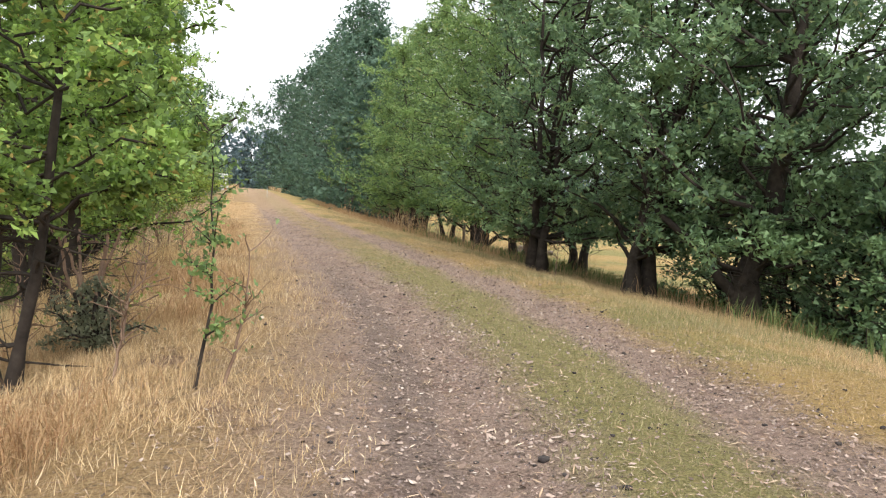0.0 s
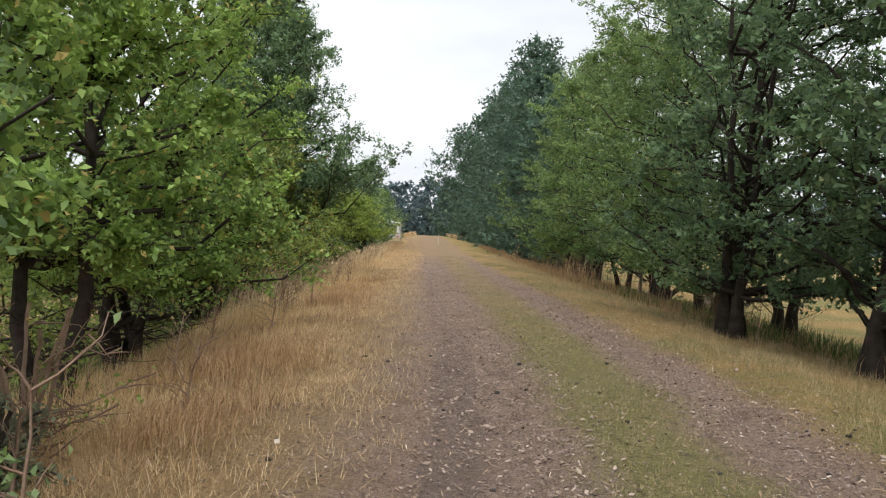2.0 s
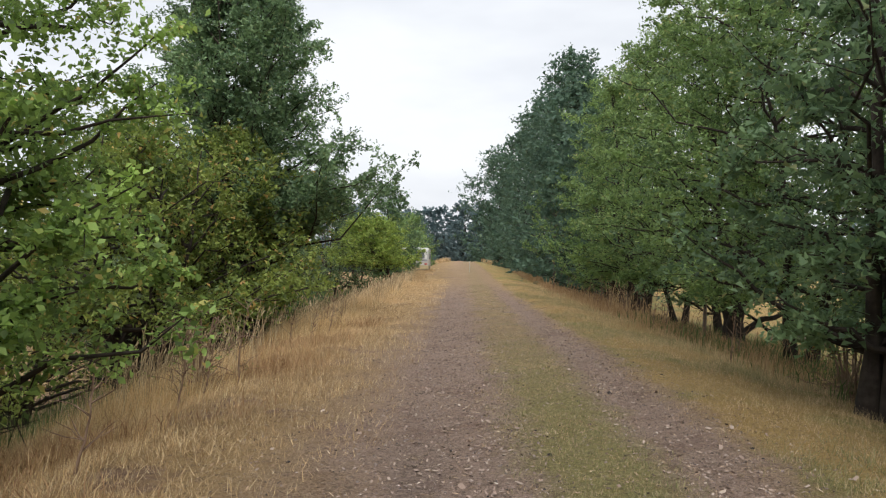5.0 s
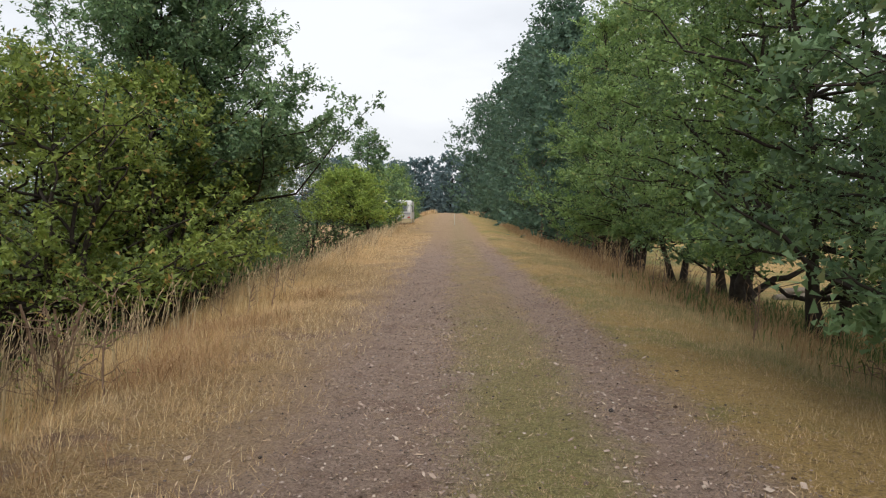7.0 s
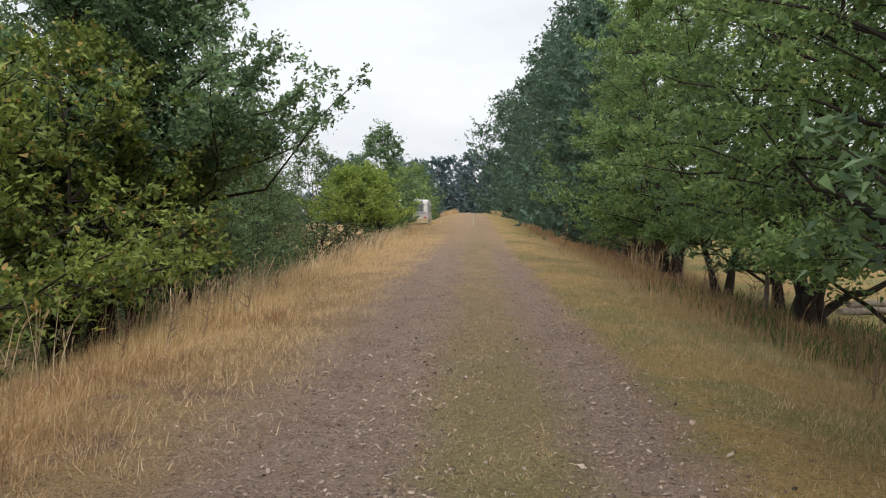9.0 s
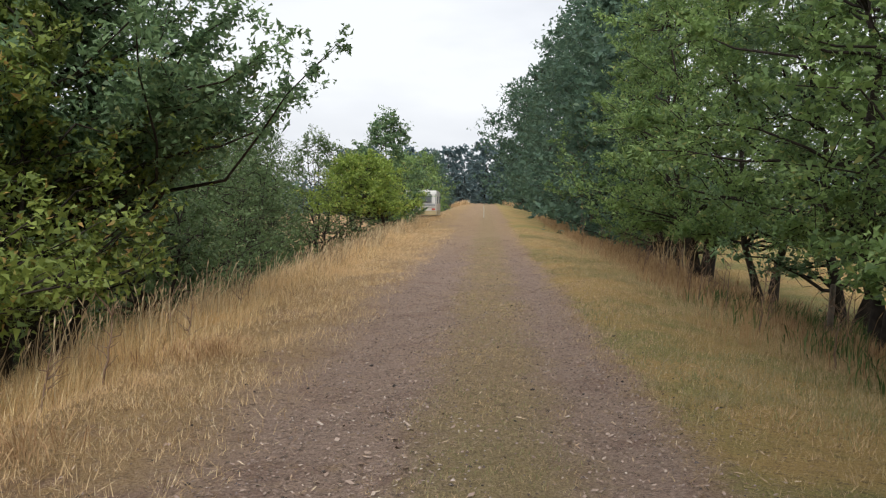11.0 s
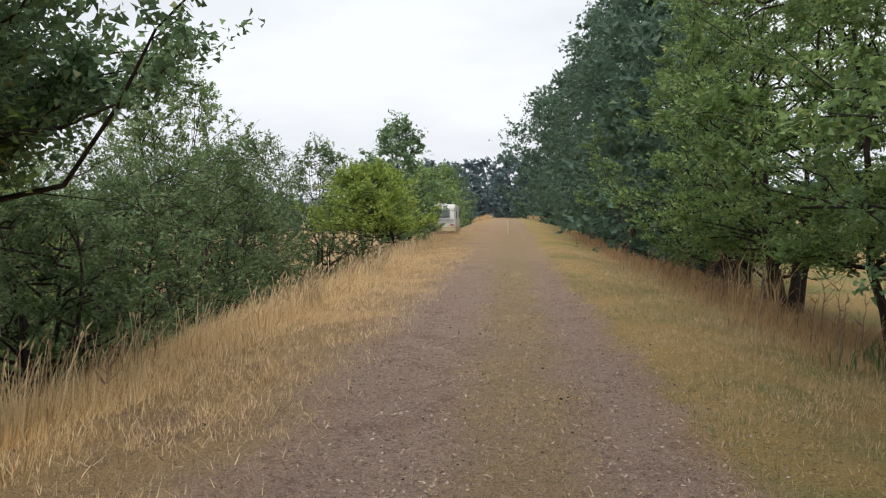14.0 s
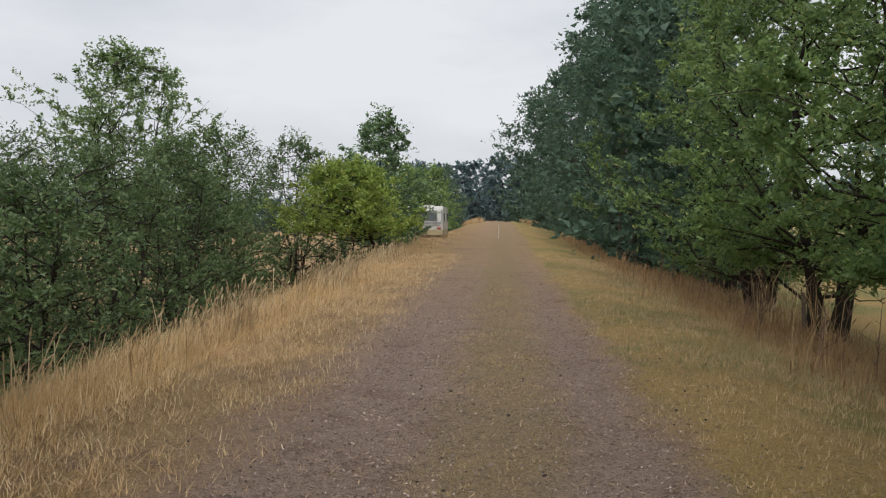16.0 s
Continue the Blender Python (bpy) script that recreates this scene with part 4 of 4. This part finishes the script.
seed_stalks("seed_head_grass", 2400, (-4.2, -2.6, 14, 58, 1.25), 0.66, M_SEED, "tall grey-brown grass stalks with drooping seed heads on the bank", 52,
            lambda x, y: 0.08 + 0.92 * soft(wave(x, y, 0.8, 1.0), 0.35, 0.8))
seed_stalks("dead_stalk_grass", 700, (4.0, 6.8, 15, 48, 1.2), 0.55, M_RUSTY, "dark dead weed stalks standing in the verge under the trees", 53,
            lambda x, y: soft(wave(x, y, 0.9, 0.3), 0.4, 0.75))


def litter(name, n, region, size, mat, label, seed, density=None, slim=0.4, lift=0.006):
    """Flat bits lying on the ground at odd angles."""
    rng = np.random.default_rng(seed)
    x = rng.uniform(region[0], region[1], n)
    y = region[2] + (region[3] - region[2]) * rng.uniform(0, 1, n) ** region[4]
    if density is not None:
        keep = rng.uniform(0, 1, n) < density(x, y)
        x, y = x[keep], y[keep]
    x = x + bend(y)
    n = len(x)
    c = np.stack([x, y, ground_z(x, y) + lift], -1)
    nor = unit(rng.normal(0, 0.28, (n, 3)) + np.array([0, 0, 1.0]))
    d = unit(np.cross(nor, rng.normal(0, 1, (n, 3))))
    s = np.cross(nor, d)
    ln = size * np.clip(np.exp(rng.normal(0, 0.5, (n, 1))), 0.3, 2.2)
    wd = ln * slim * rng.uniform(0.5, 1.4, (n, 1))
    v = np.stack([c - d * ln * 0.5, c + s * wd * 0.5 - d * ln * 0.1, c + d * ln * 0.5, c - s * wd * 0.5 + d * ln * 0.15], 1).reshape(-1, 3)
    ob = mesh_part(name, mesh_np(name, v, np.arange(n * 4).reshape(n, 4)), mat)
    return tagged(ob, label, "litter", kind="stuff")


def in_ruts(x, y):
    left = soft(x, -0.75, -0.2) * (1 - soft(x, 0.45, 0.9))
    right = soft(x, 1.35, 1.65) * (1 - soft(x, 2.1, 2.5))
    return np.maximum(left, right) * (0.4 + 0.6 * wave(x, y, 2.1)) + 0.1


litter("wood_chip_litter", 70000, (-1.6, 2.8, 0.5, 40, 1.35), 0.018, M_CHIP, "pale stone chips and leaf bits in the wheel tracks", 41, in_ruts, 0.55)
litter("straw_litter", 95000, (-2.4, 3.0, 0.5, 40, 1.3), 0.034, M_STRAWBIT, "loose bits of straw strewn over the track", 42, lambda x, y: 0.25 + 0.75 * wave(x, y, 1.6, 0.4), 0.1, 0.012)


def clods(n, seed):
    """Small dark lumps of earth."""
    rng = np.random.default_rng(seed)
    bm = bmesh.new()
    bmesh.ops.create_icosphere(bm, subdivisions=1, radius=1.0)
    bv = np.array([v.co for v in bm.verts])
    bf = np.array([[v.index for v in f.verts] for f in bm.faces])
    bm.free()
    x = rng.uniform(-1.4, 2.8, n)
    y = 1 + 44 * rng.uniform(0, 1, n) ** 1.8
    r = 0.0075 * np.exp(rng.normal(0, 0.45, n))
    c = np.stack([x, y, ground_z(x, y) + r * 0.3], -1)
    v = c[:, None, :] + bv[None] * (r[:, None, None] * rng.uniform(0.6, 1.3, (n, len(bv), 1))) * np.array([1.2, 1.0, 0.7])
    f = bf[None] + (np.arange(n) * len(bv))[:, None, None]
    ob = mesh_part("earth_clod_litter", mesh_np("earth_clod_litter", v.reshape(-1, 3), f.reshape(-1, 3)), M_CLOD)
    tagged(ob, "small dark clods of earth scattered on the track", "litter", kind="stuff")


clods(900, 43)


def gravel(name, n, region, size, mat, label, seed, density):
    """Loose angular stones, half sunk in the ground."""
    rng = np.random.default_rng(seed)
    x = rng.uniform(region[0], region[1], n)
    y = region[2] + (region[3] - region[2]) * rng.uniform(0, 1, n) ** region[4]
    keep = rng.uniform(0, 1, n) < density(x, y)
    x, y = x[keep] + bend(y[keep]), y[keep]
    n = len(x)
    bv = np.array([(1, 0, 0), (0, 1, 0), (-1, 0, 0), (0, -1, 0), (0.2, 0.1, 0.8)], dtype=float)
    bf = np.array([(0, 1, 4), (1, 2, 4), (2, 3, 4), (3, 0, 4)])
    r = size * np.clip(np.exp(rng.normal(0, 0.45, n)), 0.4, 2.6)
    a = rng.uniform(0, 6.28, n)
    v = bv[None] * rng.uniform(0.6, 1.35, (n, 5, 3)) * r[:, None, None]
    v = np.stack([v[..., 0] * np.cos(a)[:, None] - v[..., 1] * np.sin(a)[:, None], v[..., 0] * np.sin(a)[:, None] + v[..., 1] * np.cos(a)[:, None], v[..., 2] - 0.1 * r[:, None]], -1)
    v = v + np.stack([x, y, ground_z(x, y)], -1)[:, None, :]
    f = bf[None] + (np.arange(n) * 5)[:, None, None]
    ob = mesh_part(name, mesh_np(name, v.reshape(-1, 3), f.reshape(-1, 3)), mat)
    return tagged(ob, label, "gravel", kind="stuff")


gravel("track_gravel", 55000, (-1.3, 2.6, 0.8, 36, 1.3), 0.0065, M_STONE, "grey and mauve gravel loose in the wheel tracks", 54,
       lambda x, y: np.maximum(in_ruts(x, y), 0.75 * soft(y, 16, 24) * soft(x, -0.9, -0.3) * (1 - soft(x, 2.0, 2.5))))
blades("pale_far_grass", 4000, (-4.0, 6.5, 122, 130, 1.0), 0.7, 0.009, M_STRAW, "pale tall grass on both sides at the far end of the track", 44,
       lambda x, y: np.maximum(1 - soft(x, -2.4, -1.2), soft(x, 3.4, 4.6)), 0.5, tuft=0.3)
blades("pale_stalk_grass", 140, (5.7, 6.9, 34.5, 39.5, 1.0), 1.35, 0.007, M_STRAW, "tall bleached grass stalks before a dark trunk", 45, None, 0.5, tuft=0.12)
blades("matted_grass", 55000, (-3.8, -1.3, 1.0, 22, 1.3), 0.3, 0.006, M_RUSTY, "matted reddish brown dead grass on the verge", 46,
       lambda x, y: soft(wave(x, y, 0.9, 4.0), 0.4, 0.75) * (1 - soft(x, -2.0, -1.3)), 1.25, tuft=0.16)
litter("dark_leaf_litter", 60000, (-1.7, 2.9, 0.5, 44, 1.3), 0.018, M_SCRAP, "small dark leaf scraps trodden into the track", 47, in_ruts, 0.6, 0.007)
litter("pale_leaf_litter", 7000, (-1.6, 2.7, 0.5, 20, 1.4), 0.03, M_CHIP, "pale pinkish dead leaves lying in the wheel tracks", 48, in_ruts, 0.55, 0.012)


# ---- logs lying in the field ----
def log(x, y, length, r, turn, label, lift=0.0):
    rng = np.random.default_rng(int(x * 31 + y * 17))
    a = np.array([-length / 2, 0, 0])
    line = bent(a, -a, rng, 0.03, 7, 0.006)
    soup = Soup()
    rr = r * rng.uniform(0.9, 1.1, 7)
    soup.tube(line, rr, 9)
    ob = mesh_part("log", soup.mesh("log"), M_BARK_PALE)
    ob.matrix_world = pose(x, y, gz(x, y) + r * 0.85 + lift, 0, 0, turn)
    tagged(ob, label, "log", "log pile")
    for k, e in enumerate((line[0], line[-1])):
        bm = bmesh.new()
        bmesh.ops.create_circle(bm, cap_ends=True, segments=9, radius=float(rr[-k]) * 0.98)
        part("cut_end", moved(bm, *[float(v) for v in e], Matrix.Rotation(math.pi / 2, 3, "Y")), M_STAKE, ob, "pale sawn end")


for lx, ly, ll, lr_, lt, up in ((10.8, 31.5, 1.5, 0.11, 12, 0), (11.1, 31.75, 1.3, 0.10, 8, 0), (10.95, 31.62, 1.2, 0.10, 14, 0.17), (11.6, 31.4, 1.1, 0.09, -20, 0)):
    log(lx, ly, ll, lr_, lt, "weathered brown log lying in the dry field", up)
